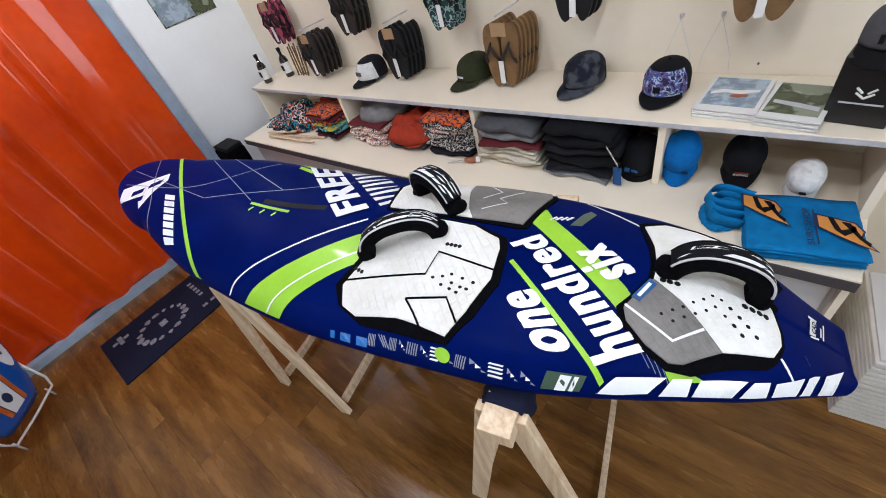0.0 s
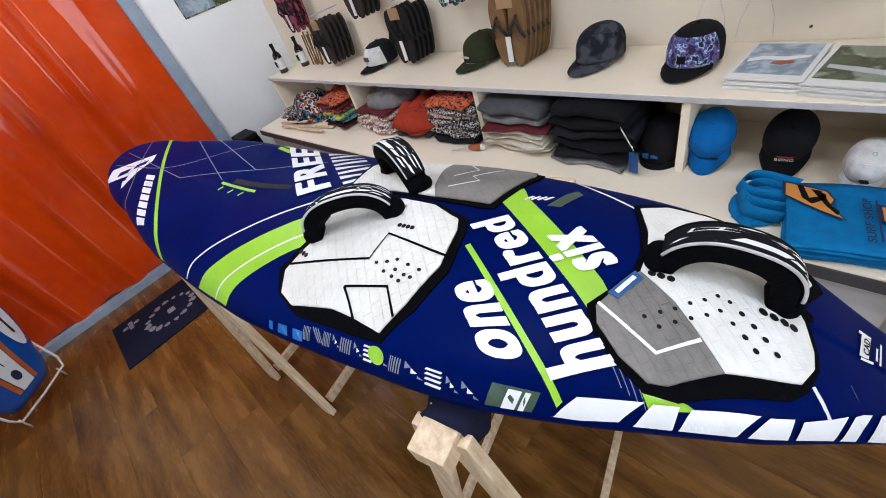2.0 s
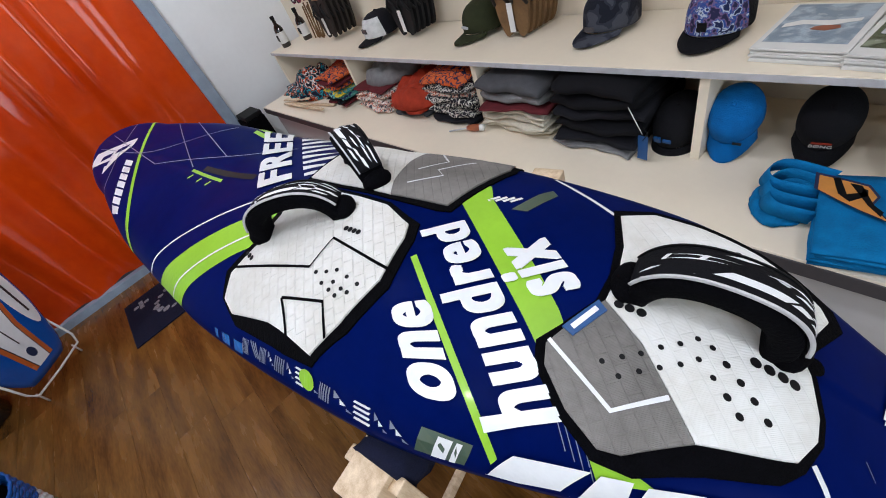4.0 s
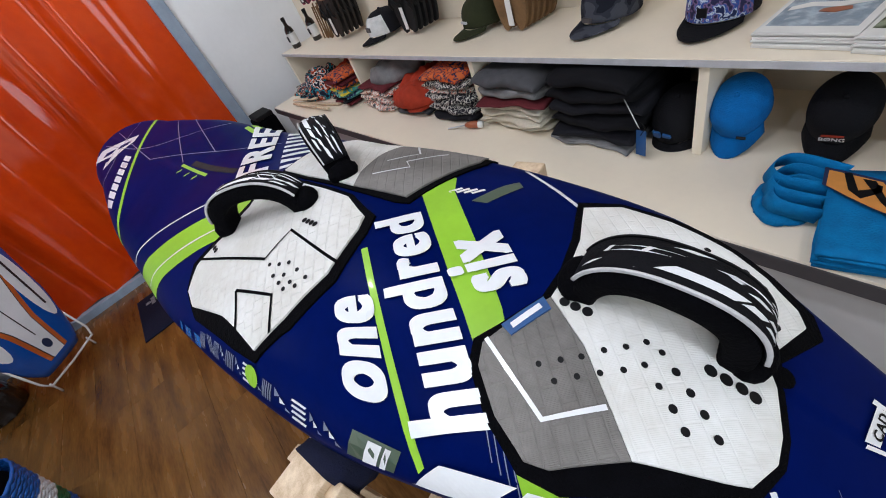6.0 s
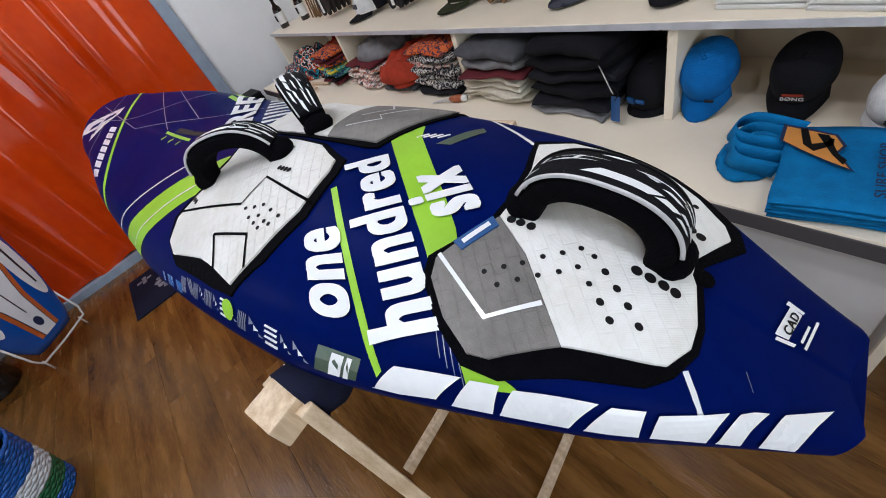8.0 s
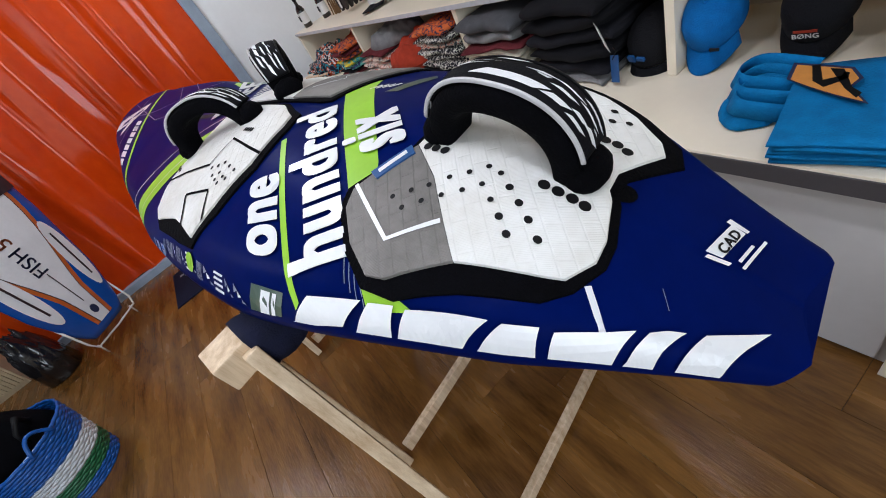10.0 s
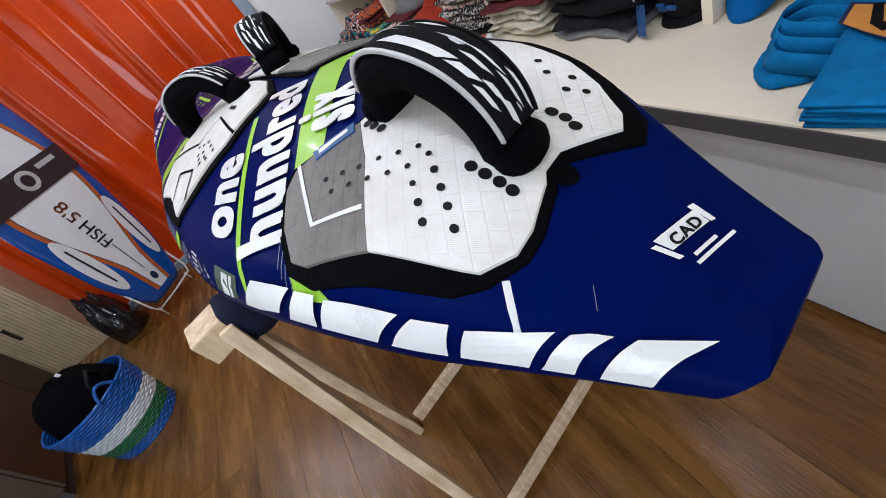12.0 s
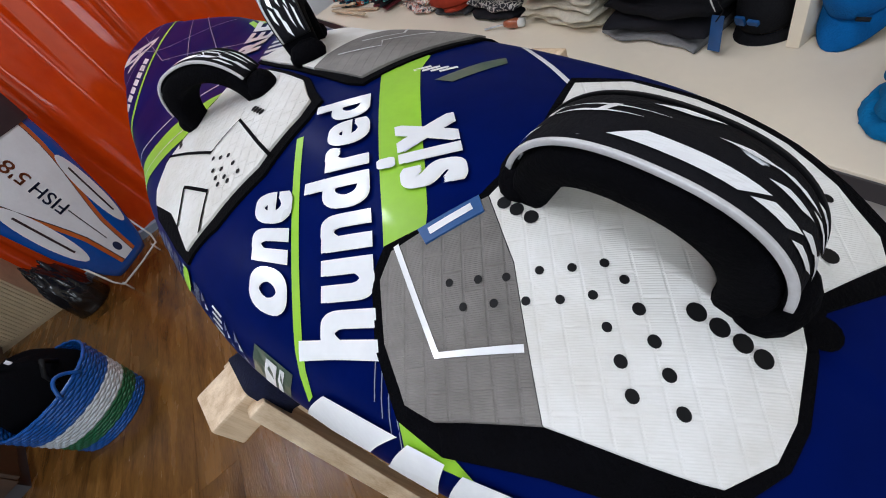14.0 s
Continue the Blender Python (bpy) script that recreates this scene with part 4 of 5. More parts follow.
def cap(label, x, y, z, turn, crown, bill, front=None, tilt=0.0, s=1.0, flat=False, lift=0.0, mark=None):
    t = thing("baseball_cap", label, "cap", pose(x, y, z + lift, tilt, 0, turn) @ Matrix.Scale(s, 4), group="caps on the shelf")
    rows, rows_f = [], []
    N, K2 = 32, 12
    for j in range(K2 + 1):
        v = j / K2
        r = 0.092 * (1 - v ** 3.6) ** 0.5
        hz = 0.018 + 0.115 * v ** 0.92
        ring = []
        for k in range(N):
            a = k / N * math.tau
            bulge = 1 + 0.06 * max(0, -math.sin(a)) * (1 - v)
            seam = 1 - 0.012 * (abs(math.cos(a * 3)) < 0.12)
            ring.append((r * 0.88 * math.cos(a) * seam, r * 1.06 * math.sin(a) * bulge * seam, hz + 0.012 * max(0, -math.sin(a)) * (1 - v)))
        rows.append(ring)
    part("crown", loft(rows, True), CL[crown], t, smooth=True)
    if front:
        fr = []
        for j in range(9):
            v = 0.0 + 0.78 * j / 8
            r = 0.0938 * (1 - v ** 3.6) ** 0.5
            hz = 0.018 + 0.117 * v ** 0.92
            row = []
            for k in range(15):
                a = -math.pi / 2 + (k / 14 - 0.5) * 2.7 * (1 - 0.12 * v)
                row.append((r * 0.89 * math.cos(a), r * 1.065 * math.sin(a) * (1 + 0.06 * max(0, -math.sin(a)) * (1 - v)), hz + 0.012 * max(0, -math.sin(a)) * (1 - v)))
            fr.append(row)
        part("front_panel", loft(fr), CL[front], t, smooth=True)
    bt = []
    for j in range(9):
        f = j / 8
        row = []
        for k in range(17):
            a = -math.pi / 2 + (k / 16 - 0.5) * 2.25
            rx, ry = 0.083 + 0.004 * f, 0.098 + 0.068 * f * max(0.0, math.cos((k / 16 - 0.5) * 2.4)) ** 0.6
            bend = 0.0 if flat else -0.030 * abs(math.cos(a)) ** 2 * f - 0.012 * f
            row.append((rx * math.cos(a), ry * math.sin(a), 0.024 + bend - 0.012 * f))
        bt.append(row)
    bo = part("bill", loft(bt), CL[bill], t, smooth=True)
    bo.modifiers.new("thickness", "SOLIDIFY").thickness = 0.004
    part("button", lathe([(.001, .137), (.007, .136), (.008, .131), (.001, .128)], 10), CL[crown], t, smooth=True)
    if mark:
        bm = bmesh.new()
        for xa, za, w2, h2 in mark[1]:
            v = (za - 0.018) / 0.117
            yy = -0.0945 * 1.07 * (1 - max(0, v) ** 3.6) ** 0.5 * (1 + 0.06 * (1 - v)) - 0.001
            box(bm, (xa - w2 / 2, yy - 0.001, za - h2 / 2), (xa + w2 / 2, yy + 0.006, za + h2 / 2), pose(0, 0, 0.010))
        part("badge", bm, mark[0], t)
    return t


bars = [(-.02, .05, .010, .012), (-.006, .05, .010, .012), (.008, .05, .010, .012), (.022, .05, .010, .012)]
S = ZSH + 0.001
cap("white and black trucker cap with a dark badge", -2.36, 1.00, S, -8, "char", "black", "white", flat=True, s=1.05, mark=(M["dark_edge"], [(0, .055, .045, .022)]))
cap("olive green snapback cap with small pale mark", -1.585, 1.03, S, -16, "olive", "olive", s=1.05, flat=True, mark=(M["grey_trim"], [(.004, .045, .045, .008)]))
cap("dark blue camouflage cap beside the sandals", -.985, 1.02, S, -12, "camo", "camo", flat=True, s=1.05, mark=(M["dark_edge"], [(0, .03, .035, .014)]))
cap("palm-leaf printed trucker cap with black brim", -.64, .985, S, -5, "black", "black", "palm", flat=True, s=1.0, mark=(M["black"], [(0, .045, .024, .022)]))
cap("black cap with teal side panels in the compartment", -.665, .87, B, -6, "black", "black", None, tilt=22, s=.95, lift=.03, mark=(M["tag_blue"], [(-.02, .06, .022, .024), (.012, .06, .026, .012)]))
cap("bright blue cap with grey back leaning on its brim", -.522, .875, B, 4, "blue", "blue", None, tilt=40, s=.84, lift=.088, mark=(M["black"], [(.035, .035, .026, .008)]))
cap("black cap with small red and white lettering", -.320, .905, B, 6, "black", "black", None, tilt=40, s=.82, lift=.086)
cap("white cap with a black printed badge", -.13, .85, B, 4, "white", "white", None, tilt=40, s=.64, lift=.067, mark=(M["black"], [(0, .06, .028, .018), (.006, .045, .026, .014)]))
# lettering on the black cap: only the readable word
CAPM = pose(-.320, .905, B + .086, 40, 0, 6) @ Matrix.Scale(.82, 4)
bm = word("BØNG", 0.03)
bmesh.ops.transform(bm, matrix=CAPM @ pose(0, -.1065, .066, 80, 0, 0) @ Matrix.Diagonal((.056, .020, 1, 1)) @ Matrix.Translation((-.5, 0, 0)), verts=bm.verts)
lettering = thing("cap_lettering", "white embroidered letters on a black cap", "lettering")
part("letters", bm, M["paper"], lettering)
part("red_bar", bx((-.025, .024, -.001), (.025, .034, .0005), CAPM @ pose(0, -.1065, .066, 80, 0, 0)), CL["red"], lettering)

# bottles
M["bottle"] = mat("bottle", (0.012, 0.008, 0.006), 0.12, var=0.1, coat=0.5)
for x, y in ((-3.44, .86), (-3.30, .98)):
    b = thing("bottle", "small dark glass bottle with black and white label", "bottle", pose(x, y, S), group="bottles on the shelf")
    part("glass", lathe([(.001, 0), (.030, 0), (.033, .006), (.033, .115), (.028, .135), (.013, .155), (.012, .19), (.001, .19)], 20), M["bottle"], b, smooth=True)
    part("cap", lathe([(.001, .185), (.0145, .185), (.0145, .208), (.001, .209)], 14), M["black"], b)
    part("label", lathe([(.0337, .03), (.0337, .105)], 20, cap=False), M["paper"], b)
    part("label_print", bx((-.016, -.036, .05), (.016, -.0345, .09)), M["black"], b)

# flip-flops on wall rods
def sole(w, L):
    pts = []
    for k in range(28):
        a = k / 28 * math.tau
        y = math.sin(a)
        x = math.cos(a) * (0.5 + 0.09 * y - 0.05 * math.cos(2 * a))
        pts.append((x * w, y * L / 2))
    return pts


def flip_flops(label, x, z, y0, n, colour, strap_col, L=.27, card_col="kraft", turn=0):
    t = thing("sandal_rack", label, "sandals", group="sandals hanging from wall rods")
    part("rod", tube(bmesh.new(), [(x, Y1 - .002, z + L / 2 + .03), (x, y0 - .02, z + L / 2 + .035)], .004), M["grey_trim"], t)
    part("display_card", bx((x - .04, y0 - .012, z + L * .32), (x + .04, y0 - .009, z + L * .52), bevel=.001), M[card_col], t)
    part("display_card", bx((x - .013, y0 - .02, z - L * .42), (x + .013, y0 - .0175, z - L * .05)), M["paper"], t)
    step = min(.042, (Y1 - .03 - y0) / n)
    for i in range(n):
        for sg in (-1, 1):
            pr = thing("flip_flop", "", "")
            pr.parent = t
            m = pose(x + sg * .045 + i * .006, y0 + i * step, z, 90, 0, turn) @ pose(0, 0, 0, 0, 0, sg * -4)
            bm = bmesh.new()
            lo = [bm.verts.new((*q, -.008)) for q in sole(.088, L)]
            hi = [bm.verts.new((*q, .008)) for q in sole(.088, L)]
            bm.faces.new(lo[::-1]), bm.faces.new(hi)
            for k in range(28):
                bm.faces.new((lo[k], lo[(k + 1) % 28], hi[(k + 1) % 28], hi[k]))
            bmesh.ops.transform(bm, matrix=m, verts=bm.verts)
            part("sole", bm, colour, pr)
            bm = bmesh.new()
            tube(bm, [(-.036, -.02, .008), (-.026, .01, .026), (0, .055, .022), (0, .066, .006)], [.007, .007, .006, .004], 6)
            tube(bm, [(.036, -.02, .008), (.026, .01, .026), (0, .055, .022)], [.007, .007, .006], 6)
            bmesh.ops.transform(bm, matrix=m, verts=bm.verts)
            part("thong", bm, strap_col, pr, smooth=True)
    return t


M["rubber"] = mat("rubber", (0.008, 0.008, 0.009), 0.75, var=0.2, scale=20, spec=0.3)
M["tan"] = mat("tan", (0.20, 0.105, 0.038), 0.75, var=0.2, scale=20)
M["brownrub"] = mat("brownrub", (0.020, 0.013, 0.010), 0.75, var=0.2, scale=20)
M["tealrub"] = cloth_mat("tealrub", [(0.02, 0.05, 0.05), (0.25, 0.36, 0.33), (0.02, 0.03, 0.04)], 40)
M["pinkrub"] = cloth_mat("pinkrub", [(0.05, 0.02, 0.03), (0.30, 0.06, 0.10)], 30)
flip_flops("dark flip-flops in a row hanging above the shelf", -2.86, S + .155, .95, 5, M["brownrub"], M["rubber"])
flip_flops("navy flip-flops in a row hanging above the shelf", -2.08, S + .155, .97, 5, M["rubber"], M["rubber"], .28)
flip_flops("tan flip-flops in a row hanging above the shelf", -1.36, S + .15, .96, 6, M["tan"], M["brownrub"], .29)
flip_flops("dark pink flip-flops hanging high on the wall", -3.24, S + .36, 1.0, 3, M["pinkrub"], M["rubber"])
flip_flops("dark flip-flops hanging high on the wall", -2.42, S + .40, .99, 4, M["brownrub"], M["rubber"])
flip_flops("teal patterned flip-flops hanging high on the wall", -1.70, S + .40, 1.0, 3, M["tealrub"], M["rubber"])
flip_flops("dark brown flip-flops hanging high on the wall", -1.02, S + .41, 1.0, 3, M["rubber"], M["brownrub"])
flip_flops("light tan sandals hanging high on the wall", -.40, S + .35, .99, 2, M["tan"], M["tan"], .2)
# wooden sticks beside the bottles
st = thing("wooden_sticks", "bundle of thin brown wooden sticks beside the bottles", "sticks")
for k in range(7):
    x = -3.20 + .02 * k
    part("stick", tube(bmesh.new(), [(x, .99 + .01 * (k % 3), S), (x - .03 + .012 * k, 1.02, S + .20 + .02 * (k % 2))], .006, 6), M["tan"], st)
# wall hooks with strings
for x in (-.653, -.517):
    hk = thing("wall_hook", "small metal wall hook with a thin hanging string", "hook", group="hooks on the back wall")
    part("hook", tube(bmesh.new(), [(x, Y1, 1.13), (x, Y1 - .035, 1.13), (x, Y1 - .04, 1.145)], .005), M["grey_trim"], hk)
    part("string", tube(bmesh.new(), [(x, Y1 - .03, 1.125), (x - .045, Y1 - .012, .98), (x - .05, Y1 - .01, .92)], .0008, 5), M["grey_trim"], hk)
    part("string", tube(bmesh.new(), [(x, Y1 - .03, 1.125), (x + .045, Y1 - .012, .99), (x + .055, Y1 - .01, .92)], .0008, 5), M["grey_trim"], hk)
nail = tagged(part("nail", lathe([(.001, 0), (.004, 0), (.004, .006), (.001, .008)], 8), M["dark_edge"]), "small dark nail head in the white wall", "nail")
nail.matrix_world = pose(-.372, Y1, .946, 90, 0, 0)

# magazines
def photo_mat(name, cols, scale):
    return cloth_mat(name, cols, scale, 0.25, False, 8)


M["photo_a"] = photo_mat("photo_a", [(0.26, 0.34, 0.44), (0.40, 0.48, 0.56), (0.30, 0.36, 0.42), (0.22, 0.28, 0.34)], 24)
M["photo_b"] = photo_mat("photo_b", [(0.035, 0.045, 0.025), (0.09, 0.11, 0.06), (0.05, 0.06, 0.03), (0.25, 0.28, 0.20)], 12)
covers = []
for (x, y, w, ln, turn, ph, nm) in ((-.405, .925, .185, .25, -5, "photo_a", "stack of magazines with a surf photo on the cover"), (-.225, .895, .165, .25, -8, "photo_b", "stack of magazines with a dark green photo cover")):
    mg = thing("magazine_stack", nm, "magazines", pose(x, y, S, 0, 0, turn), group="magazines on the shelf")
    for k in range(7):
        o = .004 * math.sin(k * 2.3)
        part("magazine", bx((-w / 2 + o, -ln / 2 - o, k * .0052), (w / 2 + o, ln / 2 - o, k * .0052 + .0048), bevel=.0008), M["paper"], mg)
    part("cover_photo", bx((-w / 2 + .012, -ln / 2 + .03, .0364), (w / 2 - .01, ln / 2 - .012, .0368)), M[ph], mg)
    covers.append((mg, w, ln))

# black display box with a grey and black cap on it
M["boxblack"] = mat("boxblack", (0.010, 0.010, 0.011), 0.3, var=0.2, scale=15)
bxx = thing("display_box", "tall glossy black display box with pale emblem", "box", pose(-.072, .90, S, 0, 0, -10))
part("carton", bx((-.075, -.075, 0), (.075, .075, .20), bevel=.004), M["boxblack"], bxx)
bm = bmesh.new()
for a, b_ in (((-.022, .115), (-.006, .10)), ((.022, .115), (.006, .10)), ((-.02, .10), (0, .085)), ((.02, .10), (0, .085))):
    tube(bm, [(a[0], -.0755, a[1]), (b_[0], -.0755, b_[1])], .0035, 6)
part("emblem", bm, M["paper"], bxx)
part("text_bar", bx((-.05, -.0765, .066), (.05, -.0752, .071)), M["grey_trim"], bxx)
cap("dark cap with grey crown on the black box", -.072, .90, S + .20, -10, "grey", "black", None, s=.9, mark=(M["black"], [(-.02, .05, .012, .024), (0, .05, .012, .024), (.02, .05, .012, .024)]))

# blue cloth bags
bags = thing("tote_bag_pile", "pile of folded bright blue cloth bags with printed emblem", "bags", pose(-.112, .632, B, 0, 0, 11))
for k in range(6):
    r = random.Random(k)
    rows = []
    w, d = .29, .275
    for i in range(13):
        row = []
        for j in range(11):
            a, b_ = i / 12 - .5, j / 10 - .5
            row.append((a * w + r.uniform(-.001, .001) + .006 * math.sin(k * 2), b_ * d - .004 * k + .004 * math.sin(k * 3 + a * 5), k * .011 + .004 + .003 * math.sin(a * 9 + k) * math.cos(b_ * 7 + k)))
        rows.append(row)
    part("bag", loft(rows), CL["bag"], bags, smooth=True).modifiers.new("thickness", "SOLIDIFY").thickness = .006
TB = .0715
M["handle_red"] = mat("handle_red", (0.34, 0.085, 0.03), 0.35, var=0.15, scale=30, coat=0.3)
M["print_navy"] = mat("print_navy", (0.01, 0.02, 0.07), 0.7, var=0.08, scale=30)
M["print_orange"] = mat("print_orange", (0.62, 0.25, 0.05), 0.7, var=0.08, scale=30)


def flat_part(name, polys, m, parent, z):
    for p in polys:
        bm = bmesh.new()
        bm.faces.new([bm.verts.new((x, y, z)) for x, y in p])
        r = bmesh.ops.extrude_face_region(bm, geom=bm.faces[:])
        for v in r["geom"]:
            if isinstance(v, bmesh.types.BMVert):
                v.co.z += .0008
        part(name, bm, m, parent)


# wave and shore on the magazine covers
mg, w, ln = covers[0]
flat_part("photo_wave", [[(-.07, -.02), (-.03, .0), (.02, -.005), (.07, .02), (.07, .035), (.01, .02), (-.04, .022), (-.07, .0)]], M["paper"], mg, .0370)
flat_part("photo_surfer", [[(-.01, -.028), (.02, -.034), (.045, -.018), (.04, -.004), (.01, -.008), (-.005, -.014)]], M["handle_red"], mg, .0374)
mg, w, ln = covers[1]
flat_part("photo_shore", [[(-.06, -.03), (.0, -.045), (.065, -.06), (.065, -.035), (.01, -.02), (-.06, -.01)]], M["grey_trim"], mg, .0370)
for cx, cy, sg in ((-.098, .01, 1), (.092, -.07, 1)):
    blob = [(cx + sg * x, cy + sg * y) for x, y in ((-.055, .085), (-.01, .07), (.03, .055), (.045, .02), (.035, -.005), (.06, -.055), (.02, -.03), (-.02, .0), (-.055, .03))]
    flat_part("print_outline", [[(cx + (x - cx) * 1.13, cy + (y - cy) * 1.13) for x, y in blob]], M["print_navy"], bags, TB - .0009)
    flat_part("print", [blob], M["print_orange"], bags, TB)
    flat_part("print", [[(cx - .03, cy + .075), (cx - .018, cy + .078), (cx - .005, cy + .02), (cx + .02, cy + .03), (cx + .022, cy + .045), (cx + .03, cy + .04), (cx + .03, cy + .02), (cx, cy - .005), (cx - .02, cy + .02)], [(cx + .0, cy + .06), (cx + .02, cy + .055), (cx + .04, cy - .01), (cx + .055, cy - .03), (cx + .05, cy - .045), (cx + .03, cy - .012)]], M["black"], bags, TB + .0011)
bm = word("SURF SHOP", 0.015)
bmesh.ops.transform(bm, matrix=pose(.018, -.125, TB + .0012, 0, 0, 90) @ Matrix.Diagonal((.17, .017, 1, 1)), verts=bm.verts)
part("lettering", bm, M["print_navy"], bags)
flat_part("text_bar", [[(.026, -.12), (.030, -.12), (.030, .04), (.026, .04)]], M["print_navy"], bags, TB + .0005)
hp = heap("crumpled bright blue bag handles beside the bag pile", -.325, .655, B, .14, .20, .035, "bag", 3.7)
hp.name, hp["category"] = "crumpled_bag", "bag"
for k in range(3):
    r = random.Random(20 + k)
    x0, x1 = -.255, -.365 - .012 * k
    ya, yb = .58 + .035 * k, .66 + .03 * k
    pts = [(x0, ya, B + .035 + .008 * k), (x1 + .03, ya - .01, B + .05 + .006 * k), (x1, (ya + yb) / 2, B + .045 + .008 * k), (x1 + .03, yb + .01, B + .05 + .006 * k), (x0, yb, B + .04 + .008 * k)]
    fine = curve([Vector(p) for p in pts], 6)
    hd = part("handle", loft([[(p[0] - .004, p[1] - .002, p[2] - .020), (p[0] + .003, p[1] + .003, p[2]), (p[0] + .010, p[1] + .004, p[2] + .016)] for p in fine]), CL["bag"], bags, smooth=True)
    hd.matrix_parent_inverse = bags.matrix_world.inverted()
    hd.modifiers.new("thickness", "SOLIDIFY").thickness = .002

# screwdriver and wooden hangers on the bench
sd = thing("screwdriver", "short screwdriver with a red-brown wooden handle", "screwdriver", pose(-1.51, .675, B + .018, 0, 0, 19))
bm = lathe([(.001, .0), (.010, .002), (.015, .02), (.017, .05), (.014, .075), (.008, .085), (.001, .086)], 14)
bmesh.ops.transform(bm, matrix=pose(.012, 0, 0, 0, 90, 0), verts=bm.verts)
part("handle", bm, M["handle_red"], sd, smooth=True)
bm = lathe([(.001, 0), (.0155, .001), (.014, .02), (.001, .021)], 14)
bmesh.ops.transform(bm, matrix=pose(.078, 0, 0, 0, 90, 0), verts=bm.verts)
part("end_cap", bm, M["paper"], sd, smooth=True)
part("shaft", tube(bmesh.new(), [(.012, 0, 0), (-.085, 0, -.012)], .0035), M["grey_trim"], sd)
hg = thing("wooden_hangers", "pale wooden clothes hangers lying on the bench", "hangers")
for k, (x0, y0, x1, y1) in enumerate(((-3.28, .57, -2.70, .66), (-3.25, .55, -2.72, .58), (-3.28, .57, -3.0, .64))):
    part("arm", beam((x0, y0, B + .012 + .012 * k), (x1, y1, B + .012 + .012 * k), .022, .010), M["pine"], hg)

# ---- floor things ----
case = thing("black_case", "black soft case standing at the end of the bench", "case")
part("body", bx((-3.82, .30, 0), (-3.57, .46, .575), bevel=.02), M["black_foam"], case)
part("lid", bx((-3.80, .31, .575), (-3.58, .455, .61), bevel=.01), M["black"], case)
mat_ob = thing("door_mat", "dark navy doormat with a faded white ring print", "mat")
part("mat", bx((-3.49, -1.22, 0.001), (-2.92, -.12, .010), bevel=.003), M["navy_cloth"], mat_ob)
M["faded"] = mat("faded", (0.30, 0.29, 0.33), 0.9, var=0.3, scale=60)
rg = random.Random(8)
ring = []
for k in range(16):
    a = k / 16 * math.tau
    cx, cy = -3.20 + .14 * math.cos(a), -.86 + .16 * math.sin(a)
    w = rg.uniform(.018, .032)
    ring.append([(cx + w * math.cos(q + a) * rg.uniform(.6, 1.1), cy + w * math.sin(q + a) * rg.uniform(.6, 1.1)) for q in (0, 1, 2.1, 3.1, 4.2, 5.2)])
flat_part("print", ring, M["faded"], mat_ob, .0105)
flat_part("print", [[(-3.23, -.88), (-3.17, -.88), (-3.17, -.83), (-3.23, -.83)], [(-3.42, -1.12), (-3.32, -1.12), (-3.32, -1.09), (-3.42, -1.09)], [(-3.385, -1.16), (-3.355, -1.16), (-3.355, -1.125), (-3.385, -1.125)], [(-3.385, -1.085), (-3.355, -1.085), (-3.355, -1.05), (-3.385, -1.05)]], M["faded"], mat_ob, .0105)
flat_part("text_bar", [[(-3.05, -.62 + .06 * k), (-3.02, -.62 + .06 * k), (-3.02, -.585 + .06 * k), (-3.05, -.585 + .06 * k)] for k in range(7)] + [[(-3.40 + .05 * k, -.58), (-3.37 + .05 * k, -.58), (-3.37 + .05 * k, -.55), (-3.40 + .05 * k, -.55)] for k in range(5)], M["faded"], mat_ob, .0105)

# soft surfboard in its packaging, leaning by the orange sheet
M["sb_white"] = mat("sb_white", (0.80, 0.81, 0.84), 0.2, var=0.05, scale=8, coat=0.5)
M["sb_blue"] = mat("sb_blue", (0.006, 0.085, 0.40), 0.2, var=0.1, scale=8, coat=0.5)
M["sb_orange"] = mat("sb_orange", (0.55, 0.13, 0.03), 0.25, var=0.1, scale=8, coat=0.5)
M["sb_band"] = mat("sb_band", (0.035, 0.020, 0.026), 0.4, var=0.15, scale=12)
# local axes: x along the foot of the board, y away from the room, z up
SBM = pose(-2.957, -1.829, 0.129, 4.7, 2.1, 142.3) @ Matrix.Scale(1.15, 4)
sb = thing("soft_surfboard", "blue, white and orange soft surfboard leaning upright in its packaging", "surfboard", SBM)


def sb_half(z):
    return float(np.interp(z, [0, .08, .3, .7, 1.1, 1.4, 1.62, 1.72], [.13, .175, .245, .295, .300, .255, .14, .01]))


rows = []
for i in range(50):
    z = 1.72 * i / 49
    hw = sb_half(z)
    ring = []
    for k in range(24):
        q = k / 24 * math.tau
        ring.append((.283 + hw * math.copysign(abs(math.cos(q)) ** .8, math.cos(q)), .035 + .035 * math.copysign(abs(math.sin(q)) ** .6, math.sin(q)) - .05 * (z / 1.7) ** 2, z))
    rows.append(ring)
part("body", loft(rows, True), M["sb_blue"], sb, smooth=True)


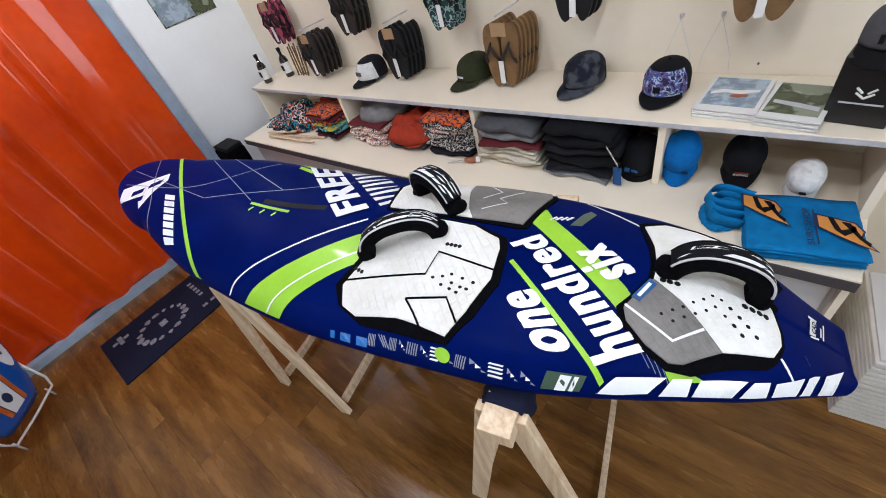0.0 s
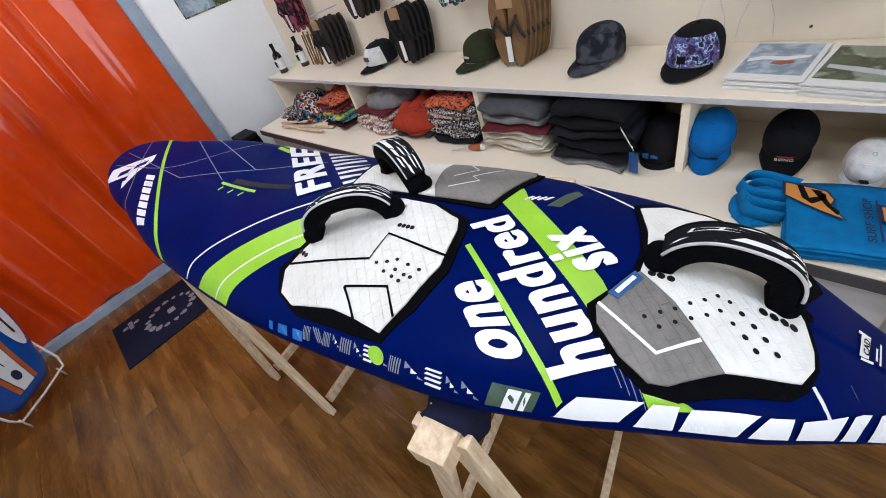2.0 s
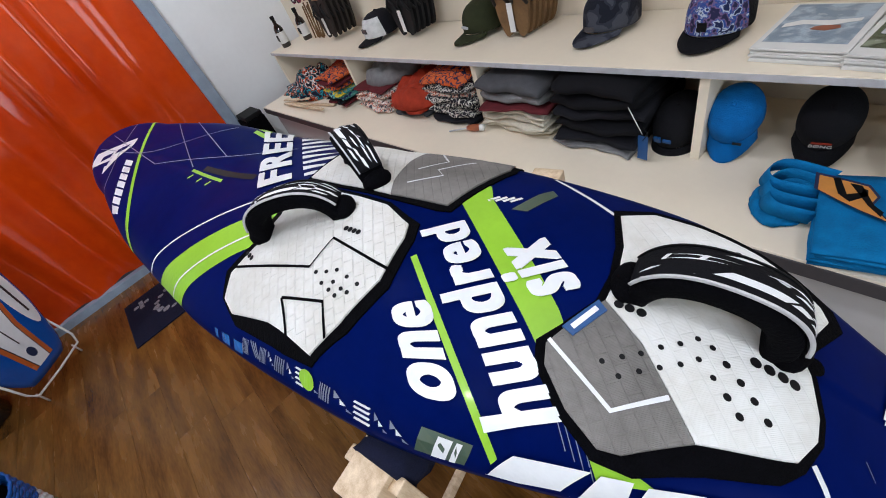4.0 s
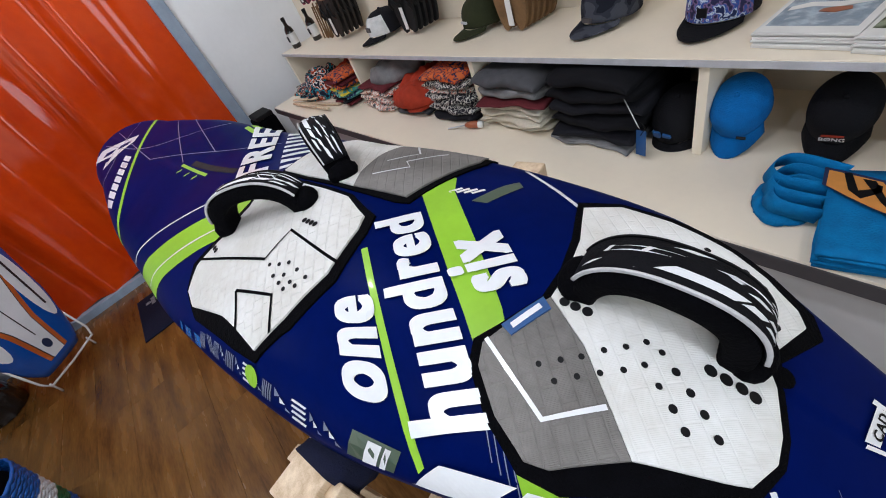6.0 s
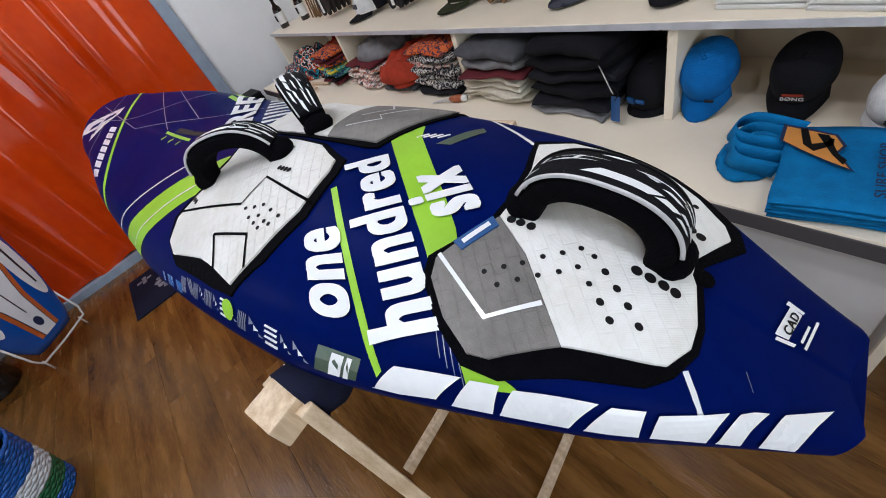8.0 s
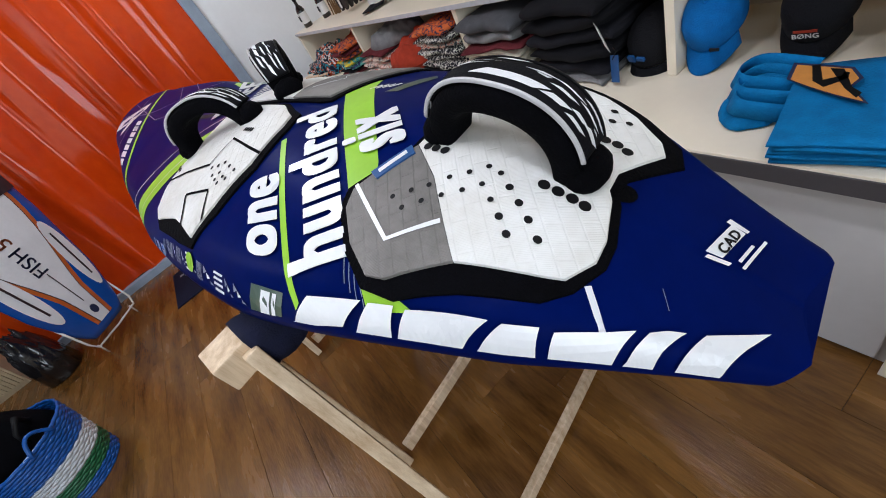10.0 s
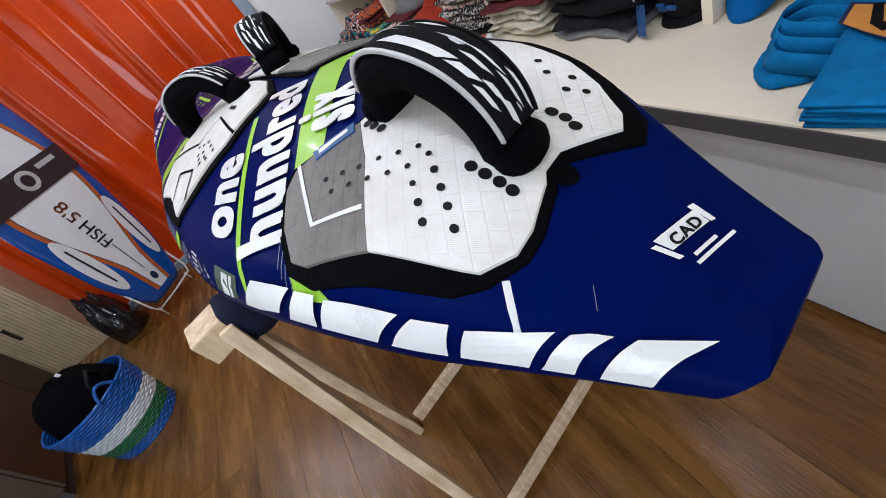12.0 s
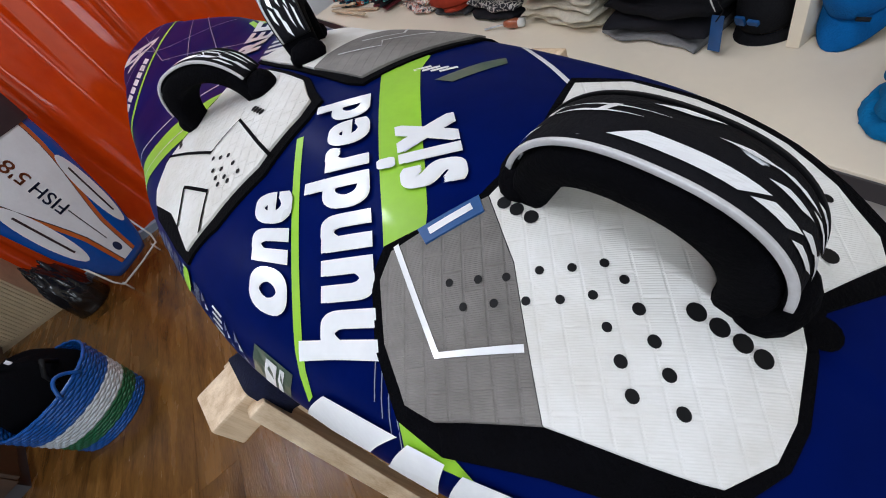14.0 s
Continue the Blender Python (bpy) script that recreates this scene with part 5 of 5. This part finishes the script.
def sb_poly(name, pts, m, lift=.002):
    """A shape laid on the face of the surfboard: x across from its middle, z up."""
    bm = bmesh.new()
    vs = [bm.verts.new((x, z, 0)) for x, z in pts]
    es = [bm.edges.new((vs[i], vs[(i + 1) % len(vs)])) for i in range(len(vs))]
    bmesh.ops.triangle_fill(bm, use_beauty=True, use_dissolve=False, edges=es)
    for _ in range(4):
        long = [e for e in bm.edges if e.calc_length() > .06]
        if not long:
            break
        bmesh.ops.subdivide_edges(bm, edges=long, cuts=1)
        bmesh.ops.triangulate(bm, faces=[f for f in bm.faces if len(f.verts) > 3])
    for v in bm.verts:
        x, z = v.co.x, v.co.y
        c = min(.999, abs(x) / sb_half(z)) ** (1 / .8)
        yy = .035 - .035 * (1 - c * c) ** .3 - .05 * (z / 1.7) ** 2
        v.co = (.283 + x, yy - lift, z)
    return part(name, bm, m, sb)


zs = [i / 20 * 1.5 + .05 for i in range(21)]
mid_w = [max(.06, .125 + .085 * math.cos((z - .85) / 1.5 * math.tau)) * min(1.0, .55 + z * 1.6) for z in zs]
sb_poly("stripe", [(-w - .028, z) for w, z in zip(mid_w, zs)] + [(w + .028, z) for w, z in zip(mid_w[::-1], zs[::-1])], M["sb_orange"], .002)
sb_poly("line", [(-w - .005, z) for w, z in zip(mid_w, zs)] + [(w + .005, z) for w, z in zip(mid_w[::-1], zs[::-1])], M["sb_band"], .003)
sb_poly("centre_panel", [(-w, z) for w, z in zip(mid_w, zs)] + [(w, z) for w, z in zip(mid_w[::-1], zs[::-1])], M["sb_white"], .004)
for sg in (-1, 1):
    sb_poly("oval_panel", [(sg * (.142 + .10 * (.42 + .23 * math.sin(a))) + .050 * math.cos(a), .42 + .23 * math.sin(a)) for a in [k * math.tau / 24 for k in range(24)]], M["sb_white"], .006)
    sb_poly("text_bar", [(sg * .169 - .006, .27), (sg * .169 + .006, .27), (sg * .198 + .006, .57), (sg * .198 - .006, .57)], M["sb_band"], .008)
sb_poly("stringer", [(-.003, .20), (.003, .20), (.003, .43), (-.003, .43)], M["sb_band"], .006)
sb_poly("tail_mark", [(.022 * math.cos(k * math.tau / 12), .13 + .03 * math.sin(k * math.tau / 12)) for k in range(12)], M["print_navy"], .006)
sb_poly("packaging_band", [(-.288, .84), (.288, .84), (.288, .99), (-.288, .99)], M["sb_band"], .010)
sb_poly("band_emblem", [(.055 * math.cos(k * math.tau / 20), .92 + .055 * math.sin(k * math.tau / 20)) for k in range(20)], M["grey_trim"], .012)
sb_poly("band_emblem", [(.032 * math.cos(k * math.tau / 20), .92 + .032 * math.sin(k * math.tau / 20)) for k in range(20)], M["sb_band"], .014)
sb_poly("text_bar", [(.09, .935), (.21, .935), (.21, .96), (.09, .96)], M["grey_trim"], .012)
for txt, z0, z1, m in (("FISH", .44, .61, M["print_navy"]), ("5'8", .64, .76, M["handle_red"])):
    bm = word(txt, 0.01)
    for v in bm.verts:
        z = z0 + v.co.x * (z1 - z0)
        v.co = (.283 + .028 - .075 * v.co.y, -.007 - .05 * (z / 1.7) ** 2, z)
    part("lettering", bm, m, sb)
wf = part("wire_foot", tube(bmesh.new(), [(.08, .05, .22), (.09, -.005, .02), (.11, -.012, -.03), (.28, -.014, -.035), (.45, -.012, -.03), (.475, -.005, .02), (.49, .05, .22)], .006, 8), M["paper"], sb, smooth=True)
INV = SBM.inverted()
for x in (.13, .44):
    g = SBM @ Vector((x, .02, -.03))
    part("wire_leg", tube(bmesh.new(), [INV @ g, INV @ Vector((g.x, g.y, .002))], .005, 6), M["paper"], sb, smooth=True)

# ribbed cabinet, dark plastic bag
M["beige"] = mat("beige", (0.68, 0.55, 0.35), 0.5, var=0.12, scale=10)
cab = thing("ribbed_cabinet", "tall beige cabinet with a ribbed front and slot handle", "cabinet")
part("carcass", bx((-3.84, -3.05, 0), (-3.60, -2.44, 1.9), bevel=.004), M["beige"], cab)
for k in range(20):
    y = -3.045 + k * .030
    part("rib", bx((-3.60, y, .04), (-3.588, y + .021, 1.86), bevel=.003), M["beige"], cab)
part("slot_handle", bx((-3.588, -2.76, .42), (-3.583, -2.73, .56), bevel=.001), M["brownrub"], cab)
pb = heap("dark wetsuit in a clear plastic bag beside the cabinet", -3.33, -2.12, .001, .30, .26, .50, "wetbag", 9.1)
pb.name, pb["category"] = "plastic_bag", "bag"

# woven basket with a black bag in it
M["w_blue"] = mat("w_blue", (0.004, 0.10, 0.42), 0.35, var=0.2, scale=40)
M["w_white"] = mat("w_white", (0.62, 0.66, 0.70), 0.4, var=0.1, scale=40)
M["w_green"] = mat("w_green", (0.01, 0.13, 0.05), 0.4, var=0.2, scale=40)
bk = thing("woven_basket", "round woven plastic basket in blue, white and green bands", "basket", pose(-2.045, -1.83, 0))
for i in range(24):
    z = .008 + i * .0150
    m = M["w_blue"] if i < 4 or i > 14 else M["w_green"] if i < 9 else M["w_white"]
    bm = bmesh.new()
    n = 104
    R = .185 + .048 * (z / .36)
    rings = []
    for k in range(n):
        a = k / n * math.tau
        o = .0014 * (1 if (k // 2 + i) % 2 else -1)
        c = Vector(((R + o) * math.cos(a), (R + o) * math.sin(a), z))
        d = Vector((math.cos(a), math.sin(a), 0))
        rings.append([bm.verts.new(c + d * .006 * math.cos(q) + Vector((0, 0, .0105 * math.sin(q)))) for q in (0, math.pi / 2, math.pi, 4.712)])
    for a, b_ in zip(rings, rings[1:] + rings[:1]):
        for q in range(4):
            bm.faces.new((a[q], a[(q + 1) % 4], b_[(q + 1) % 4], b_[q]))
    part("strand", bm, m, bk, smooth=True)
part("base", lathe([(.001, .002), (.182, .002), (.182, .012), (.001, .012)], 32), M["w_blue"], bk)
for a0 in (0.9, 4.0):
    c, s_ = math.cos(a0), math.sin(a0)
    pts = [(.236 * c - .06 * s_ * f, .236 * s_ + .06 * c * f, .345 + .07 * (1 - f * f)) for f in [j / 6 - 1 for j in range(13)]]
    part("handle", tube(bmesh.new(), pts, .008, 8), M["w_blue"], bk, smooth=True)
bg = thing("black_bag", "black nylon bag stuffed into the woven basket", "bag", pose(-2.045, -1.83, 0))
rows = []
for i in range(22):
    v = i / 21
    ring = []
    for k in range(32):
        a = k / 32 * math.tau
        r = (.165 + .042 * min(1, v * 1.6)) * (1 - v ** 4) ** .5 * (1 + .10 * noise.noise(Vector((math.cos(a) * 2, math.sin(a) * 2, v * 3))))
        ring.append((r * math.cos(a) - .06 * v, r * math.sin(a) - .05 * v, .03 + .48 * v + .02 * noise.noise(Vector((math.cos(a) * 3, math.sin(a) * 3, 5)))))
    rows.append(ring)
part("body", loft(rows, True), M["black_foam"], bg, smooth=True)
part("strap", tube(bmesh.new(), [(.08, .12, .36), (.10, .15, .43), (.05, .17, .47), (-.02, .14, .40)], .012, 8), M["black"], bg, smooth=True)
for x, y, z in ((.00, -.10, .475), (-.06, .02, .505)):
    part("print", bx((-.02, -.008, 0), (.02, .008, .002), pose(x, y, z, 0, 20, 40)), M["grey_trim"], bg)
low = thing("shop_counter", "dark brown wooden shop counter standing behind the woven basket", "counter", pose(-1.97, -2.25, 0, 0, 0, 201))
part("carcass", bx((0, .02, .08), (1.62, .50, .88), bevel=.003), M["brownwood"], low)
part("plinth", bx((.03, .05, 0), (1.59, .48, .08)), M["dark_edge"], low)
part("top", bx((-.02, -.02, .88), (1.64, .52, .915), bevel=.005), M["brownwood"], low)
for k in range(3):
    part("front_panel", bx((.006 + k * .536, 0, .09), (.006 + k * .536 + .53, .0195, .872), bevel=.003), M["brownwood"], low)

# poster on the side wall
po = thing("poster", "small photo poster on the white side wall", "poster")
part("sheet", bx((X0 + .0005, .55, 1.42), (X0 + .003, .98, 1.75)), M["photo_b"], po)
part("picture", bx((X0 + .003, .56, 1.43), (X0 + .0045, .80, 1.74)), M["photo_a"], po)

# striped carton by the end of the bench
M["cream_carton"] = mat("cream_carton", (0.62, 0.58, 0.52), 0.6, var=0.06, scale=12)
ct = thing("slatted_crate", "pale slatted crate by the end of the bench", "crate", pose(.30, .62, 0, 0, 0, 6))
for k in range(14):
    part("slat", bx((-.14, -.20, .004 + k * .026), (.14, .20, .022 + k * .026), bevel=.003), M["cream_carton"], ct)
part("core", bx((-.13, -.19, .002), (.13, .19, .37)), M["grey_panel"], ct)

# ceiling lamps, one body per spot, the added fill spots included
M["lamp"] = glow("lamp", (1.0, 0.95, 0.88), 12.0)
lamp0 = None
for x, y, power in SPOTS:
    if lamp0 is None:
        lamp0 = thing("ceiling_lamp", "small round recessed ceiling lamp, switched on, unseen and in an assumed place", "lamp", pose(x, y, H), group="ceiling lamps")
        part("ring", lathe([(.050, -.012), (.065, -.012), (.066, -.001), (.050, -.001)], 24, cap=False), M["grey_trim"], lamp0)
        part("diffuser", lathe([(.001, -.006), (.050, -.006), (.050, -.003), (.001, -.003)], 24), M["lamp"], lamp0)
    else:
        copy_thing(lamp0, pose(x, y, H))


# ---- floor planks ----
def planks():
    rnd = random.Random(2)
    full = None
    y = -4.46
    while y < 0.95:
        x = -3.8 - rnd.uniform(0, 1.1)
        while x < 3.44:
            a, b_ = max(x, -3.8), min(x + 1.2, 3.44)
            ln = b_ - a
            if ln > 1.19 and full is not None:
                ob = full.copy()
                scene.collection.objects.link(ob)
                ob.location = ((a + b_) / 2, y + 0.0975, 0)
            elif ln > 0.05:
                ob = part("plank", bx((-ln / 2, -0.0962, -0.012), (ln / 2, 0.0962, 0.0), bevel=0.0006), M["floor_wood"], ground)
                ob.location = ((a + b_) / 2, y + 0.0975, 0)
                if ln > 1.19:
                    full = ob
            x += 1.2008
        y += 0.1932


planks()
